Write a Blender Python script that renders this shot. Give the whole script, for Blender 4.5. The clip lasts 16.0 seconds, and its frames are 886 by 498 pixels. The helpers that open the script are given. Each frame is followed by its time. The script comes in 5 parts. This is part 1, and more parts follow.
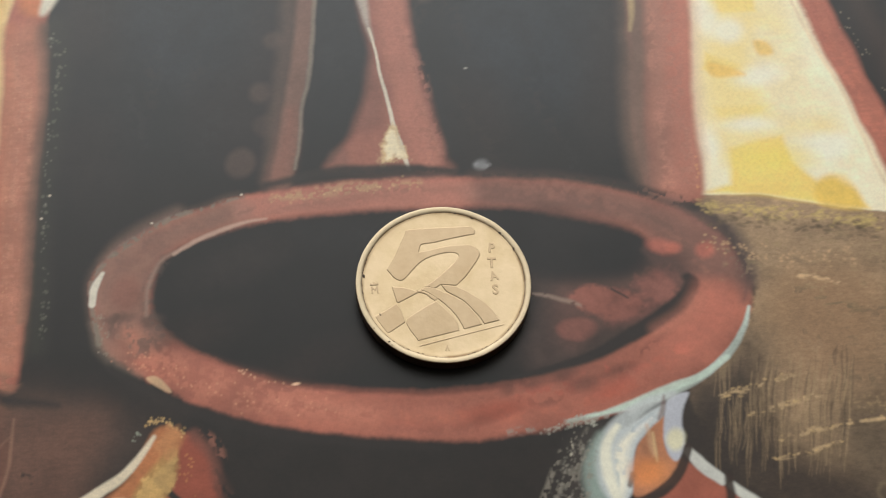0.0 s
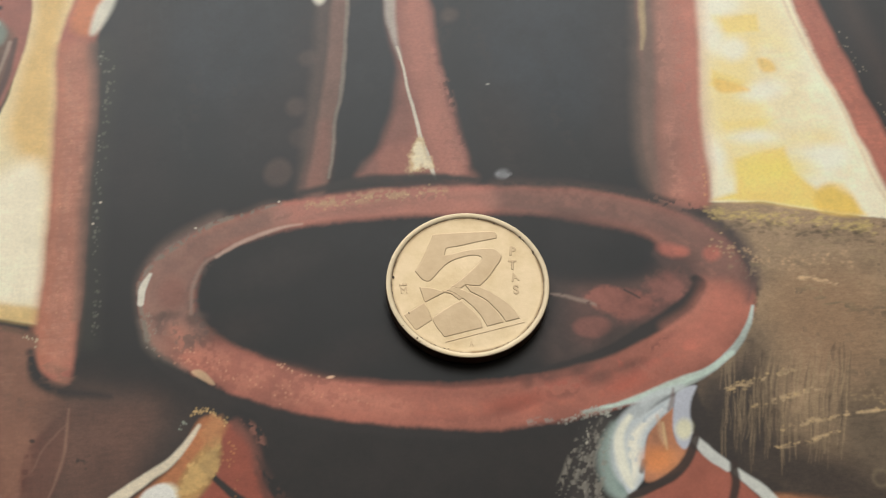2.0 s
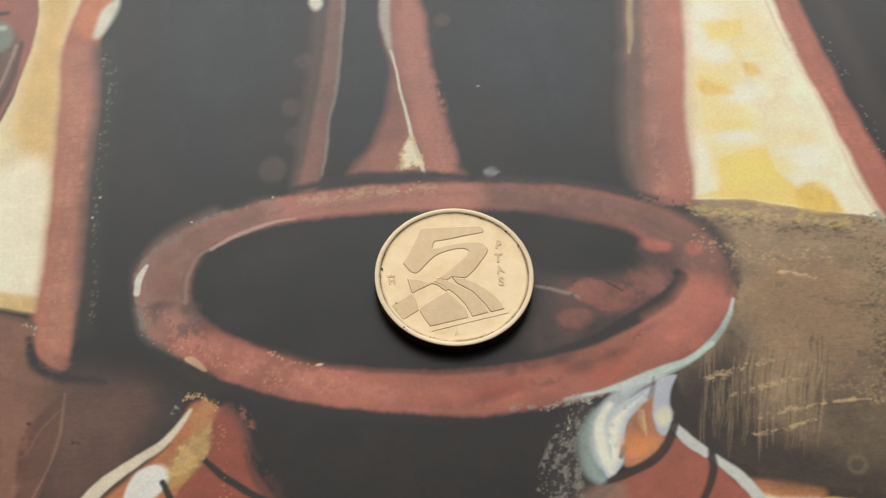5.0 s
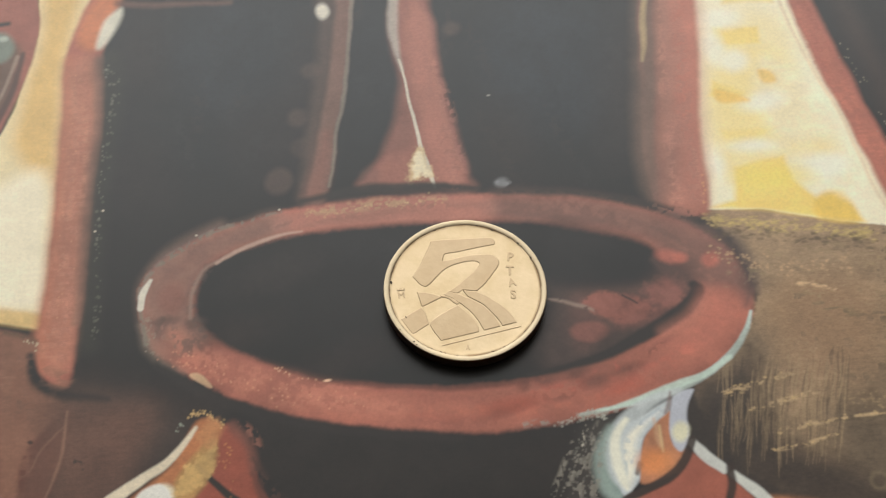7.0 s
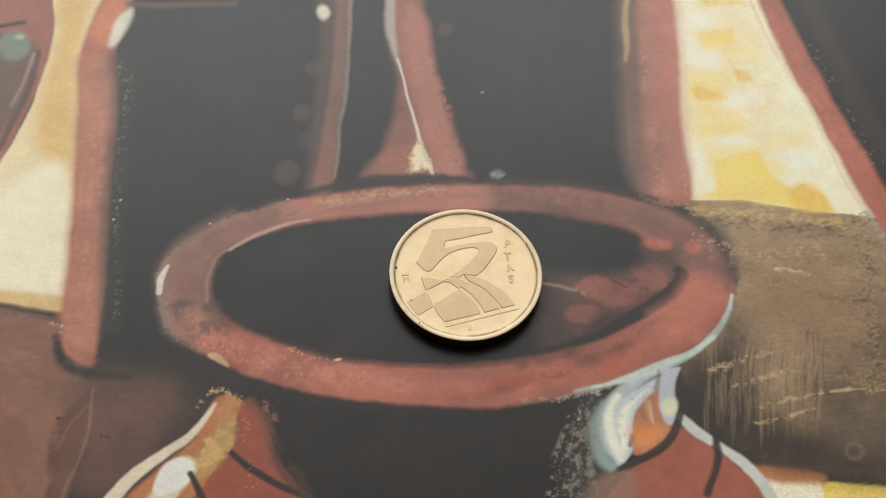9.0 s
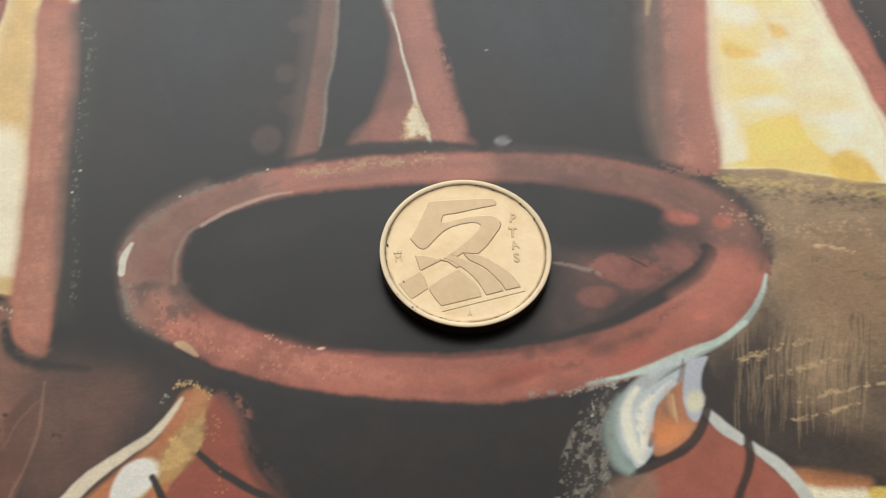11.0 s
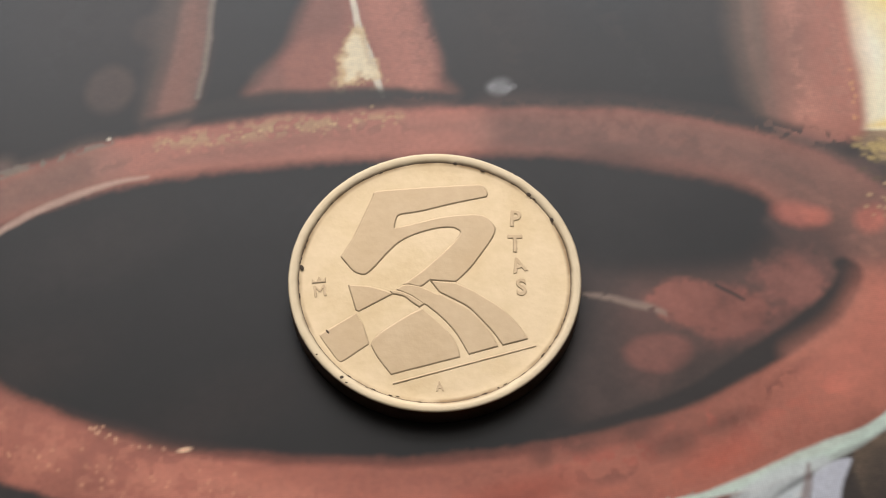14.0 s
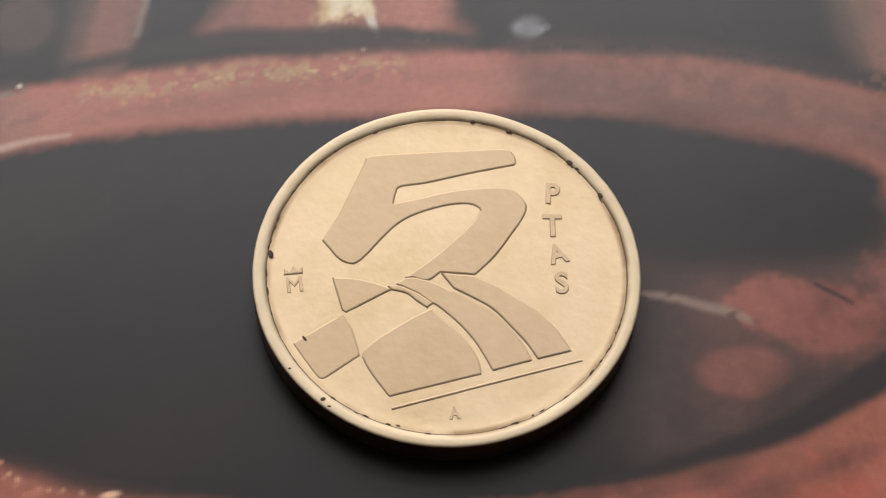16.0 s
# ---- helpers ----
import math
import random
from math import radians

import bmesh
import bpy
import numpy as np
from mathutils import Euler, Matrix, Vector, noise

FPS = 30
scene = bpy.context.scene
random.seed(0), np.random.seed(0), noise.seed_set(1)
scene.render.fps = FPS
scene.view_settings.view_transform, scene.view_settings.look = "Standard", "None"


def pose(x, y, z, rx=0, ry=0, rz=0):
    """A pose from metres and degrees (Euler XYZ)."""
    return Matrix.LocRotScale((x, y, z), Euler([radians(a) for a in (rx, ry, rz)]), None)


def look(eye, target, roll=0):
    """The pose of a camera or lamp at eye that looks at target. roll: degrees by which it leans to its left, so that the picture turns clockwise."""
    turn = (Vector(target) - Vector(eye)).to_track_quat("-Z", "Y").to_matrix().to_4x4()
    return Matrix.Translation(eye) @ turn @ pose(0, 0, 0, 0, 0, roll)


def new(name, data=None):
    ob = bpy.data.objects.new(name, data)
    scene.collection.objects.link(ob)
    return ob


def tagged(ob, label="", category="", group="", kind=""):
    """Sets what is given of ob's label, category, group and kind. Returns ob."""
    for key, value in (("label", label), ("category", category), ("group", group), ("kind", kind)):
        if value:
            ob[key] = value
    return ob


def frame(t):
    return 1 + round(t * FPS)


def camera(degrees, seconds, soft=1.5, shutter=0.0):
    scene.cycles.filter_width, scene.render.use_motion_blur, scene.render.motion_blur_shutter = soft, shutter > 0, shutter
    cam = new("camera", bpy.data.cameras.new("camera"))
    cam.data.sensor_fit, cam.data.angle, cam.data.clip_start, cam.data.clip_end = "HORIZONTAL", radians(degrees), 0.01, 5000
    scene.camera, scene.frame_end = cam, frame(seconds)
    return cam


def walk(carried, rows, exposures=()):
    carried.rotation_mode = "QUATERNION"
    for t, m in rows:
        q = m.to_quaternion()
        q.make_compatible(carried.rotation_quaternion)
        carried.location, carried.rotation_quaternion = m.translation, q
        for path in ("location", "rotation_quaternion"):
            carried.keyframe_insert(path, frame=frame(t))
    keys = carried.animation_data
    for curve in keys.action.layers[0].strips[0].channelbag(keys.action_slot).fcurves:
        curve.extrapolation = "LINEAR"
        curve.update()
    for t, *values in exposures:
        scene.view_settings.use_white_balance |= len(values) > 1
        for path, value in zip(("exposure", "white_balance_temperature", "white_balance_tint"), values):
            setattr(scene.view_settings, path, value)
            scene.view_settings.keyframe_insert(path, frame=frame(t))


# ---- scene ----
cam = camera(25.0, 16.0, soft=1.2)
PATH = [
    (0, -0.01956, -0.09052, 0.17774, 28.612, -2.517, -7.356),
    (0.5, -0.02251, -0.09147, 0.18159, 28.594, -2.873, -7.368),
    (1, -0.02294, -0.09246, 0.18259, 28.714, -2.646, -7.281),
    (1.5, -0.02233, -0.09549, 0.18448, 29.109, -2.298, -7.073),
    (2, -0.02238, -0.09899, 0.18950, 29.233, -2.213, -7.132),
    (2.5, -0.02132, -0.10230, 0.19378, 29.381, -1.837, -7.095),
    (3, -0.02063, -0.10214, 0.19584, 29.065, -1.723, -7.084),
    (3.5, -0.01871, -0.10463, 0.19361, 29.756, -1.511, -6.851),
    (6, -0.01696, -0.10971, 0.19084, 31.130, -1.077, -6.238),
    (6.5, -0.01798, -0.10785, 0.19078, 31.026, -1.196, -6.347),
    (7, -0.01688, -0.10733, 0.18640, 31.568, -0.748, -6.407),
    (7.5, -0.01427, -0.10765, 0.18437, 31.655, -0.411, -6.252),
    (8, -0.01899, -0.10948, 0.18978, 31.678, -1.333, -6.757),
    (8.5, -0.02365, -0.11150, 0.19103, 31.935, -2.315, -7.342),
    (9, -0.02815, -0.11464, 0.19679, 31.683, -2.915, -7.686),
    (11.5, -0.01753, -0.09287, 0.15719, 31.189, -1.386, -7.050),
    (12, -0.01327, -0.07760, 0.13907, 30.113, -0.733, -6.877),
    (12.5, -0.00970, -0.07503, 0.13614, 29.733, 0.079, -6.505),
    (13, -0.00935, -0.06641, 0.12186, 29.582, -0.209, -6.615),
    (13.5, -0.00672, -0.06033, 0.11258, 29.234, 0.066, -6.633),
    (14, -0.00629, -0.05636, 0.10651, 29.237, -0.054, -6.763),
    (14.5, -0.00584, -0.05344, 0.09972, 29.647, -0.335, -6.849),
    (15, -0.00608, -0.04650, 0.09155, 28.148, -0.181, -7.098),
    (15.5, -0.00615, -0.04568, 0.08541, 29.471, -0.517, -6.799),
    (16, -0.00756, -0.04402, 0.07973, 30.313, -1.525, -6.838),
]
# the clip's own exposure and white balance drift slightly as the coin fills the picture
walk(cam, [(t, pose(x, y, z, rx, ry, rz)) for t, x, y, z, rx, ry, rz in PATH],
     [(0.0, 0.0, 6500, 10), (9.0, 0.0, 6500, 10), (12.5, 0.03, 6500, 12), (14.5, 0.02, 6500, 16), (16.0, -0.04, 6500, 17)])

# ---------------------------------------------------------------- daylight
WINDOW_POWER = 30.4
world = bpy.data.worlds.new("sky")
scene.world = world
world.use_nodes = True
wn = world.node_tree.nodes
sky = wn.new("ShaderNodeTexSky")
sky.sky_type = "NISHITA"
sky.sun_disc = False
sky.sun_elevation = radians(38)
sky.sun_rotation = radians(150)
wn["Background"].inputs["Strength"].default_value = 0.12
world.node_tree.links.new(sky.outputs["Color"], wn["Background"].inputs["Color"])

# light of the sky in the window's opening
lamp = bpy.data.lights.new("window_daylight", "AREA")
lamp.shape = "RECTANGLE"
lamp.size, lamp.size_y = 1.45, 1.4
lamp.energy = WINDOW_POWER
lamp.color = (0.985, 0.985, 0.955)
lamp_ob = new("window_daylight", lamp)
lamp_ob.matrix_world = look((0.0, 1.09, 0.95), (0.0, 0.0, 0.92))


# ---------------------------------------------------------------- materials
def srgb(r, g, b):
    def lin(c):
        c /= 255.0
        return c / 12.92 if c <= 0.04045 else ((c + 0.055) / 1.055) ** 2.4
    return (lin(r), lin(g), lin(b))


def material(name, colour, rough, metal=0.0, scale=40.0, vary=0.12, bump=0.1, depth=0.001):
    """A plain surface with broad and fine variation of colour, gloss and height."""
    m = bpy.data.materials.new(name)
    m.use_nodes = True
    n, l = m.node_tree.nodes, m.node_tree.links
    b = n["Principled BSDF"]
    b.inputs["Metallic"].default_value = metal
    co = n.new("ShaderNodeTexCoord")
    broad = n.new("ShaderNodeTexNoise")
    broad.inputs["Scale"].default_value = scale
    broad.inputs["Detail"].default_value = 4
    fine = n.new("ShaderNodeTexNoise")
    fine.inputs["Scale"].default_value = scale * 11
    fine.inputs["Detail"].default_value = 3
    l.new(co.outputs["Object"], broad.inputs["Vector"])
    l.new(co.outputs["Object"], fine.inputs["Vector"])
    both = n.new("ShaderNodeMath")
    both.operation = "ADD"
    l.new(broad.outputs["Fac"], both.inputs[0])
    l.new(fine.outputs["Fac"], both.inputs[1])
    ramp = n.new("ShaderNodeMapRange")
    ramp.inputs["From Min"].default_value, ramp.inputs["From Max"].default_value = 0.6, 1.4
    ramp.inputs["To Min"].default_value, ramp.inputs["To Max"].default_value = 1 - vary, 1 + vary
    l.new(both.outputs[0], ramp.inputs["Value"])
    tint = n.new("ShaderNodeVectorMath")
    tint.operation = "SCALE"
    tint.inputs[0].default_value = colour
    l.new(ramp.outputs[0], tint.inputs["Scale"])
    l.new(tint.outputs[0], b.inputs["Base Color"])
    gloss = n.new("ShaderNodeMapRange")
    gloss.inputs["From Min"].default_value, gloss.inputs["From Max"].default_value = 0.6, 1.4
    gloss.inputs["To Min"].default_value, gloss.inputs["To Max"].default_value = rough * 0.85, min(1.0, rough * 1.15)
    l.new(both.outputs[0], gloss.inputs["Value"])
    l.new(gloss.outputs[0], b.inputs["Roughness"])
    bm_ = n.new("ShaderNodeBump")
    bm_.inputs["Strength"].default_value = bump
    bm_.inputs["Distance"].default_value = depth
    l.new(fine.outputs["Fac"], bm_.inputs["Height"])
    l.new(bm_.outputs[0], b.inputs["Normal"])
    return m


def print_material():
    """Semi-gloss art print: the picture's ink with paper grain and a faint woven halftone."""
    m = bpy.data.materials.new("art_print")
    m.use_nodes = True
    n, l = m.node_tree.nodes, m.node_tree.links
    b = n["Principled BSDF"]
    ink = n.new("ShaderNodeAttribute")
    ink.attribute_name = "ink"
    co = n.new("ShaderNodeTexCoord")
    grain = n.new("ShaderNodeTexNoise")
    grain.inputs["Scale"].default_value = 2600
    grain.inputs["Detail"].default_value = 4
    mottle = n.new("ShaderNodeTexNoise")
    mottle.inputs["Scale"].default_value = 320
    mottle.inputs["Detail"].default_value = 6
    mottle.inputs["Roughness"].default_value = 0.65
    for a in (grain, mottle):
        l.new(co.outputs["Object"], a.inputs["Vector"])
    weave = []
    for axis in ("X", "Y"):
        w = n.new("ShaderNodeTexWave")
        w.bands_direction = axis
        w.inputs["Scale"].default_value = 2300
        w.inputs["Distortion"].default_value = 0.6
        w.inputs["Detail"].default_value = 1
        l.new(co.outputs["Object"], w.inputs["Vector"])
        weave.append(w)
    ww = n.new("ShaderNodeMath")
    ww.operation = "MULTIPLY"
    l.new(weave[0].outputs["Fac"], ww.inputs[0])
    l.new(weave[1].outputs["Fac"], ww.inputs[1])

    def spread(socket, lo, hi, a, c):
        r = n.new("ShaderNodeMapRange")
        r.inputs["From Min"].default_value, r.inputs["From Max"].default_value = lo, hi
        r.inputs["To Min"].default_value, r.inputs["To Max"].default_value = a, c
        l.new(socket, r.inputs["Value"])
        return r.outputs[0]

    def times(p, q):
        r = n.new("ShaderNodeMath")
        r.operation = "MULTIPLY"
        l.new(p, r.inputs[0])
        l.new(q, r.inputs[1])
        return r.outputs[0]

    k = times(spread(grain.outputs["Fac"], 0.3, 0.7, 0.95, 1.05), spread(mottle.outputs["Fac"], 0.3, 0.7, 0.965, 1.035))
    k = times(k, spread(ww.outputs[0], 0.0, 1.0, 0.95, 1.05))
    # the tooth of pastel and canvas, strong where the picture has it
    tooth = n.new("ShaderNodeAttribute")
    tooth.attribute_name = "tooth"
    flat = n.new("ShaderNodeMapping")
    flat.inputs["Scale"].default_value = (1.0, 1.9, 1.0)
    flat.inputs["Rotation"].default_value = (0, 0, radians(8))
    l.new(co.outputs["Object"], flat.inputs["Vector"])
    chalk = n.new("ShaderNodeTexNoise")
    chalk.inputs["Scale"].default_value = 1500
    chalk.inputs["Detail"].default_value = 5
    chalk.inputs["Roughness"].default_value = 0.72
    l.new(flat.outputs[0], chalk.inputs["Vector"])
    less = n.new("ShaderNodeMath")
    less.operation = "SUBTRACT"
    less.inputs[1].default_value = 1.0
    l.new(spread(chalk.outputs["Fac"], 0.36, 0.66, 0.52, 1.55), less.inputs[0])
    amount = times(less.outputs[0], tooth.outputs["Fac"])
    plus = n.new("ShaderNodeMath")
    plus.inputs[1].default_value = 1.0
    l.new(amount, plus.inputs[0])
    k = times(k, plus.outputs[0])
    tint = n.new("ShaderNodeVectorMath")
    tint.operation = "SCALE"
    l.new(ink.outputs["Color"], tint.inputs[0])
    l.new(k, tint.inputs["Scale"])
    l.new(tint.outputs[0], b.inputs["Base Color"])
    l.new(spread(mottle.outputs["Fac"], 0.3, 0.7, 0.29, 0.33), b.inputs["Roughness"])
    b.inputs["Specular IOR Level"].default_value = 0.345
    bump = n.new("ShaderNodeBump")
    bump.inputs["Strength"].default_value = 0.02
    bump.inputs["Distance"].default_value = 0.00005
    l.new(grain.outputs["Fac"], bump.inputs["Height"])
    l.new(bump.outputs[0], b.inputs["Normal"])
    return m


def coin_material(name, low, high, rough=(0.54, 0.64)):
    """Worn aluminium bronze: satin, handled, darker dirt in the inner corner of the rim."""
    m = bpy.data.materials.new(name)
    m.use_nodes = True
    n, l = m.node_tree.nodes, m.node_tree.links
    b = n["Principled BSDF"]
    b.inputs["Metallic"].default_value = 0.92
    co = n.new("ShaderNodeTexCoord")
    cloud = n.new("ShaderNodeTexNoise")
    cloud.inputs["Scale"].default_value = 260
    cloud.inputs["Detail"].default_value = 5
    cloud.inputs["Roughness"].default_value = 0.6
    fine = n.new("ShaderNodeTexNoise")
    fine.inputs["Scale"].default_value = 2400
    fine.inputs["Detail"].default_value = 4
    for a in (cloud, fine):
        l.new(co.outputs["Object"], a.inputs["Vector"])
    ramp = n.new("ShaderNodeValToRGB")
    e = ramp.color_ramp.elements
    e[0].position, e[0].color = 0.30, (*srgb(*low), 1)
    e[1].position, e[1].color = 0.68, (*srgb(*high), 1)
    l.new(cloud.outputs["Fac"], ramp.inputs["Fac"])
    # tarnish caught where the field meets the rim, in broken patches
    sep = n.new("ShaderNodeVectorMath")
    sep.operation = "MULTIPLY"
    sep.inputs[1].default_value = (1, 1, 0)
    l.new(co.outputs["Object"], sep.inputs[0])
    length = n.new("ShaderNodeVectorMath")
    length.operation = "LENGTH"
    l.new(sep.outputs[0], length.inputs[0])
    band = n.new("ShaderNodeMapRange")
    band.interpolation_type = "SMOOTHSTEP"
    band.inputs["From Min"].default_value, band.inputs["From Max"].default_value = 0.00028, 0.00003
    off = n.new("ShaderNodeMath")
    off.operation = "SUBTRACT"
    off.inputs[1].default_value = 0.0081
    l.new(length.outputs["Value"], off.inputs[0])
    ab = n.new("ShaderNodeMath")
    ab.operation = "ABSOLUTE"
    l.new(off.outputs[0], ab.inputs[0])
    l.new(ab.outputs[0], band.inputs["Value"])
    patch = n.new("ShaderNodeTexNoise")
    patch.inputs["Scale"].default_value = 420
    patch.inputs["Detail"].default_value = 5
    l.new(co.outputs["Object"], patch.inputs["Vector"])
    pr = n.new("ShaderNodeMapRange")
    pr.inputs["From Min"].default_value, pr.inputs["From Max"].default_value = 0.40, 0.62
    pr.inputs["To Min"].default_value, pr.inputs["To Max"].default_value = 0.15, 0.75
    l.new(patch.outputs["Fac"], pr.inputs["Value"])
    mul = n.new("ShaderNodeMath")
    mul.operation = "MULTIPLY"
    l.new(band.outputs[0], mul.inputs[0])
    l.new(pr.outputs[0], mul.inputs[1])
    mix = n.new("ShaderNodeMix")
    mix.data_type = "RGBA"
    mix.inputs["B"].default_value = (*srgb(120, 92, 60), 1)
    l.new(mul.outputs[0], mix.inputs["Factor"])
    l.new(ramp.outputs["Color"], mix.inputs["A"])
    l.new(mix.outputs["Result"], b.inputs["Base Color"])
    rr = n.new("ShaderNodeMapRange")
    rr.inputs["From Min"].default_value, rr.inputs["From Max"].default_value = 0.3, 0.7
    rr.inputs["To Min"].default_value, rr.inputs["To Max"].default_value = rough
    l.new(cloud.outputs["Fac"], rr.inputs["Value"])
    l.new(rr.outputs[0], b.inputs["Roughness"])
    add = n.new("ShaderNodeMath")
    add.operation = "ADD"
    l.new(cloud.outputs["Fac"], add.inputs[0])
    l.new(fine.outputs["Fac"], add.inputs[1])
    bump = n.new("ShaderNodeBump")
    bump.inputs["Strength"].default_value = 0.16
    bump.inputs["Distance"].default_value = 0.00008
    l.new(add.outputs[0], bump.inputs["Height"])
    l.new(bump.outputs[0], b.inputs["Normal"])
    return m


PAINT = material("off_white_wall_paint", (0.72, 0.71, 0.68), 0.75, scale=6, vary=0.05, bump=0.05)
UMBER = material("umber_wall_paint", (0.08, 0.062, 0.05), 0.8, scale=6, vary=0.06, bump=0.05)
FLOOR = material("oak_floor", (0.14, 0.09, 0.06), 0.45, scale=5, vary=0.2)
WOOD = material("table_wood", (0.30, 0.20, 0.12), 0.5, scale=14, vary=0.25)
FRAME = material("white_gloss_frame", (0.8, 0.8, 0.78), 0.35, scale=20, vary=0.04)
PAPER = material("paper_edge", (0.75, 0.72, 0.66), 0.7, scale=300, vary=0.06)
PRINT = print_material()
BRONZE = coin_material("aluminium_bronze", (183, 161, 126), (210, 189, 156), (0.48, 0.60))
RELIEF = coin_material("frosted_bronze", (179, 156, 124), (202, 180, 149), (0.55, 0.66))
RIM = coin_material("worn_bronze_rim", (182, 164, 134), (206, 190, 162), (0.50, 0.64))
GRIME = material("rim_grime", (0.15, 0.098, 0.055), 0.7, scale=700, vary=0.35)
# the same bronze darkened, so the shade on the coin's edge is in its colour
EDGE = coin_material("shaded_edge", (108, 72, 46), (140, 100, 64), (0.30, 0.38))
GLASS = bpy.data.materials.new("window_glass")
GLASS.use_nodes = True
GLASS.node_tree.nodes["Principled BSDF"].inputs["Transmission Weight"].default_value = 1.0
GLASS.node_tree.nodes["Principled BSDF"].inputs["Roughness"].default_value = 0.0
GLASS.node_tree.nodes["Principled BSDF"].inputs["IOR"].default_value = 1.01


# ---------------------------------------------------------------- mesh helpers
def part(name, bm, mat, parent=None, label="", smooth=False):
    me = bpy.data.meshes.new(name)
    bm.normal_update()
    bm.to_mesh(me)
    bm.free()
    me.materials.append(mat)
    if smooth:
        me.polygons.foreach_set("use_smooth", [True] * len(me.polygons))
        me.set_sharp_from_angle(angle=radians(38))
    ob = new(name, me)
    ob.parent = parent
    if label:
        tagged(ob, label)
    return ob


def block(x0, y0, z0, x1, y1, z1, bevel=0.0):
    bm = bmesh.new()
    bmesh.ops.create_cube(bm, size=1)
    bmesh.ops.transform(bm, verts=bm.verts, matrix=Matrix.Translation(((x0 + x1) / 2, (y0 + y1) / 2, (z0 + z1) / 2))
                        @ Matrix.Diagonal((x1 - x0, y1 - y0, z1 - z0, 1)))
    if bevel:
        bmesh.ops.bevel(bm, geom=bm.edges[:], offset=bevel, segments=2, affect="EDGES", profile=0.5)
    return bm


def structure(name, bm, mat, label, category):
    return tagged(part(name, bm, mat), label, category, kind="structure")


# ---------------------------------------------------------------- the room round the table
FZ, CZ = -0.7503, 1.75
structure("floor", block(-2.2, -4.2, FZ - 0.1, 2.2, 1.15, FZ), FLOOR, "dark stained oak floor of the room", "floor")
structure("ceiling", block(-2.2, -4.2, CZ, 2.2, 1.15, CZ + 0.1), PAINT, "plain off-white painted ceiling", "ceiling")
# unseen walls, made up dark so that the coin's near side reflects little
structure("wall_south", block(-2.2, -4.3, FZ, 2.2, -4.2, CZ), UMBER, "unseen plain wall, made dark umber to cut reflections", "wall")
structure("wall_west", block(-2.3, -4.3, FZ, -2.2, 1.25, CZ), UMBER, "unseen plain wall, made dark umber to cut reflections", "wall")
structure("wall_east", block(2.2, -4.3, FZ, 2.3, 1.25, CZ), UMBER, "unseen plain wall, made dark umber to cut reflections", "wall")
WX0, WX1, WZ0, WZ1 = -0.8, 0.8, 0.2, 1.7
wall = bmesh.new()
for x0, z0, x1, z1 in ((-2.2, FZ, WX0, CZ), (WX1, FZ, 2.2, CZ), (WX0, FZ, WX1, WZ0), (WX0, WZ1, WX1, CZ)):
    piece = block(x0, 1.15, z0, x1, 1.30, z1)
    tmp = bpy.data.meshes.new("tmp")
    piece.to_mesh(tmp)
    piece.free()
    wall.from_mesh(tmp)
    bpy.data.meshes.remove(tmp)
structure("wall_north", wall, PAINT, "off-white painted wall with a window opening", "wall")

window = tagged(new("window_1"), "white-framed window letting in daylight", "window", kind="structure")
for n_, b_ in (("window_frame", (WX0, 1.19, WZ0, WX0 + 0.06, 1.25, WZ1)), ("window_frame", (WX1 - 0.06, 1.19, WZ0, WX1, 1.25, WZ1)),
               ("window_frame", (WX0 + 0.06, 1.19, WZ0, WX1 - 0.06, 1.25, WZ0 + 0.06)),
               ("window_frame", (WX0 + 0.06, 1.19, WZ1 - 0.06, WX1 - 0.06, 1.25, WZ1))):
    part(n_, block(*b_, bevel=0.004), FRAME, window)
pane = part("pane", block(WX0 + 0.06, 1.216, WZ0 + 0.06, WX1 - 0.06, 1.222, WZ1 - 0.06), GLASS, window)
pane.visible_shadow = False

table = tagged(new("table"), "plain brown wooden table carrying the print", "table")
part("tabletop", block(-0.6, -0.4, -0.0303, 0.6, 0.4, -0.0003, 0.002), WOOD, table)
for sx in (-1, 1):
    for sy in (-1, 1):
        cx, cy = sx * 0.55, sy * 0.35
        part("leg", block(cx - 0.025, cy - 0.025, FZ, cx + 0.025, cy + 0.025, -0.0303, 0.002), WOOD, table)


# ---------------------------------------------------------------- the printed picture, in millimetres
def steps(a, b, c, d, fine, coarse):
    """Even coarse steps from a to b and c to d, fine ones between b and c."""
    return np.unique(np.round(np.concatenate([np.arange(a, b, coarse), np.arange(b, c, fine), np.arange(c, d + coarse / 2, coarse)]), 4))


GX = np.concatenate([[-190.0, -120.0, -90.0], steps(-76, -52, 56, 74, 0.115, 0.3), [90.0, 120.0, 170.0]])
GY = np.concatenate([[-110.0, -60.0], steps(-38, -30, 49, 64, 0.115, 0.3), [90.0, 140.0, 190.0]])
PX, PY = np.meshgrid(GX, GY)
rng = np.random.default_rng(7)


def cloud(size, seed, octaves=1):
    """Smooth noise about 0, within -1 to 1, with features of that many millimetres."""
    out, amp = np.zeros_like(PX), 1.0
    r = np.random.default_rng(seed)
    for _ in range(octaves):
        lat = r.uniform(-1, 1, (257, 257))
        u, v = PX / size + 128, PY / size + 128
        u, v = np.clip(u, 0, 254.99), np.clip(v, 0, 254.99)
        i, j = u.astype(int), v.astype(int)
        fu, fv = u - i, v - j
        fu, fv = fu * fu * (3 - 2 * fu), fv * fv * (3 - 2 * fv)
        out += amp * ((lat[j, i] * (1 - fu) + lat[j, i + 1] * fu) * (1 - fv) + (lat[j + 1, i] * (1 - fu) + lat[j + 1, i + 1] * fu) * fv)
        size, amp = size / 2.1, amp * 0.55
    return out


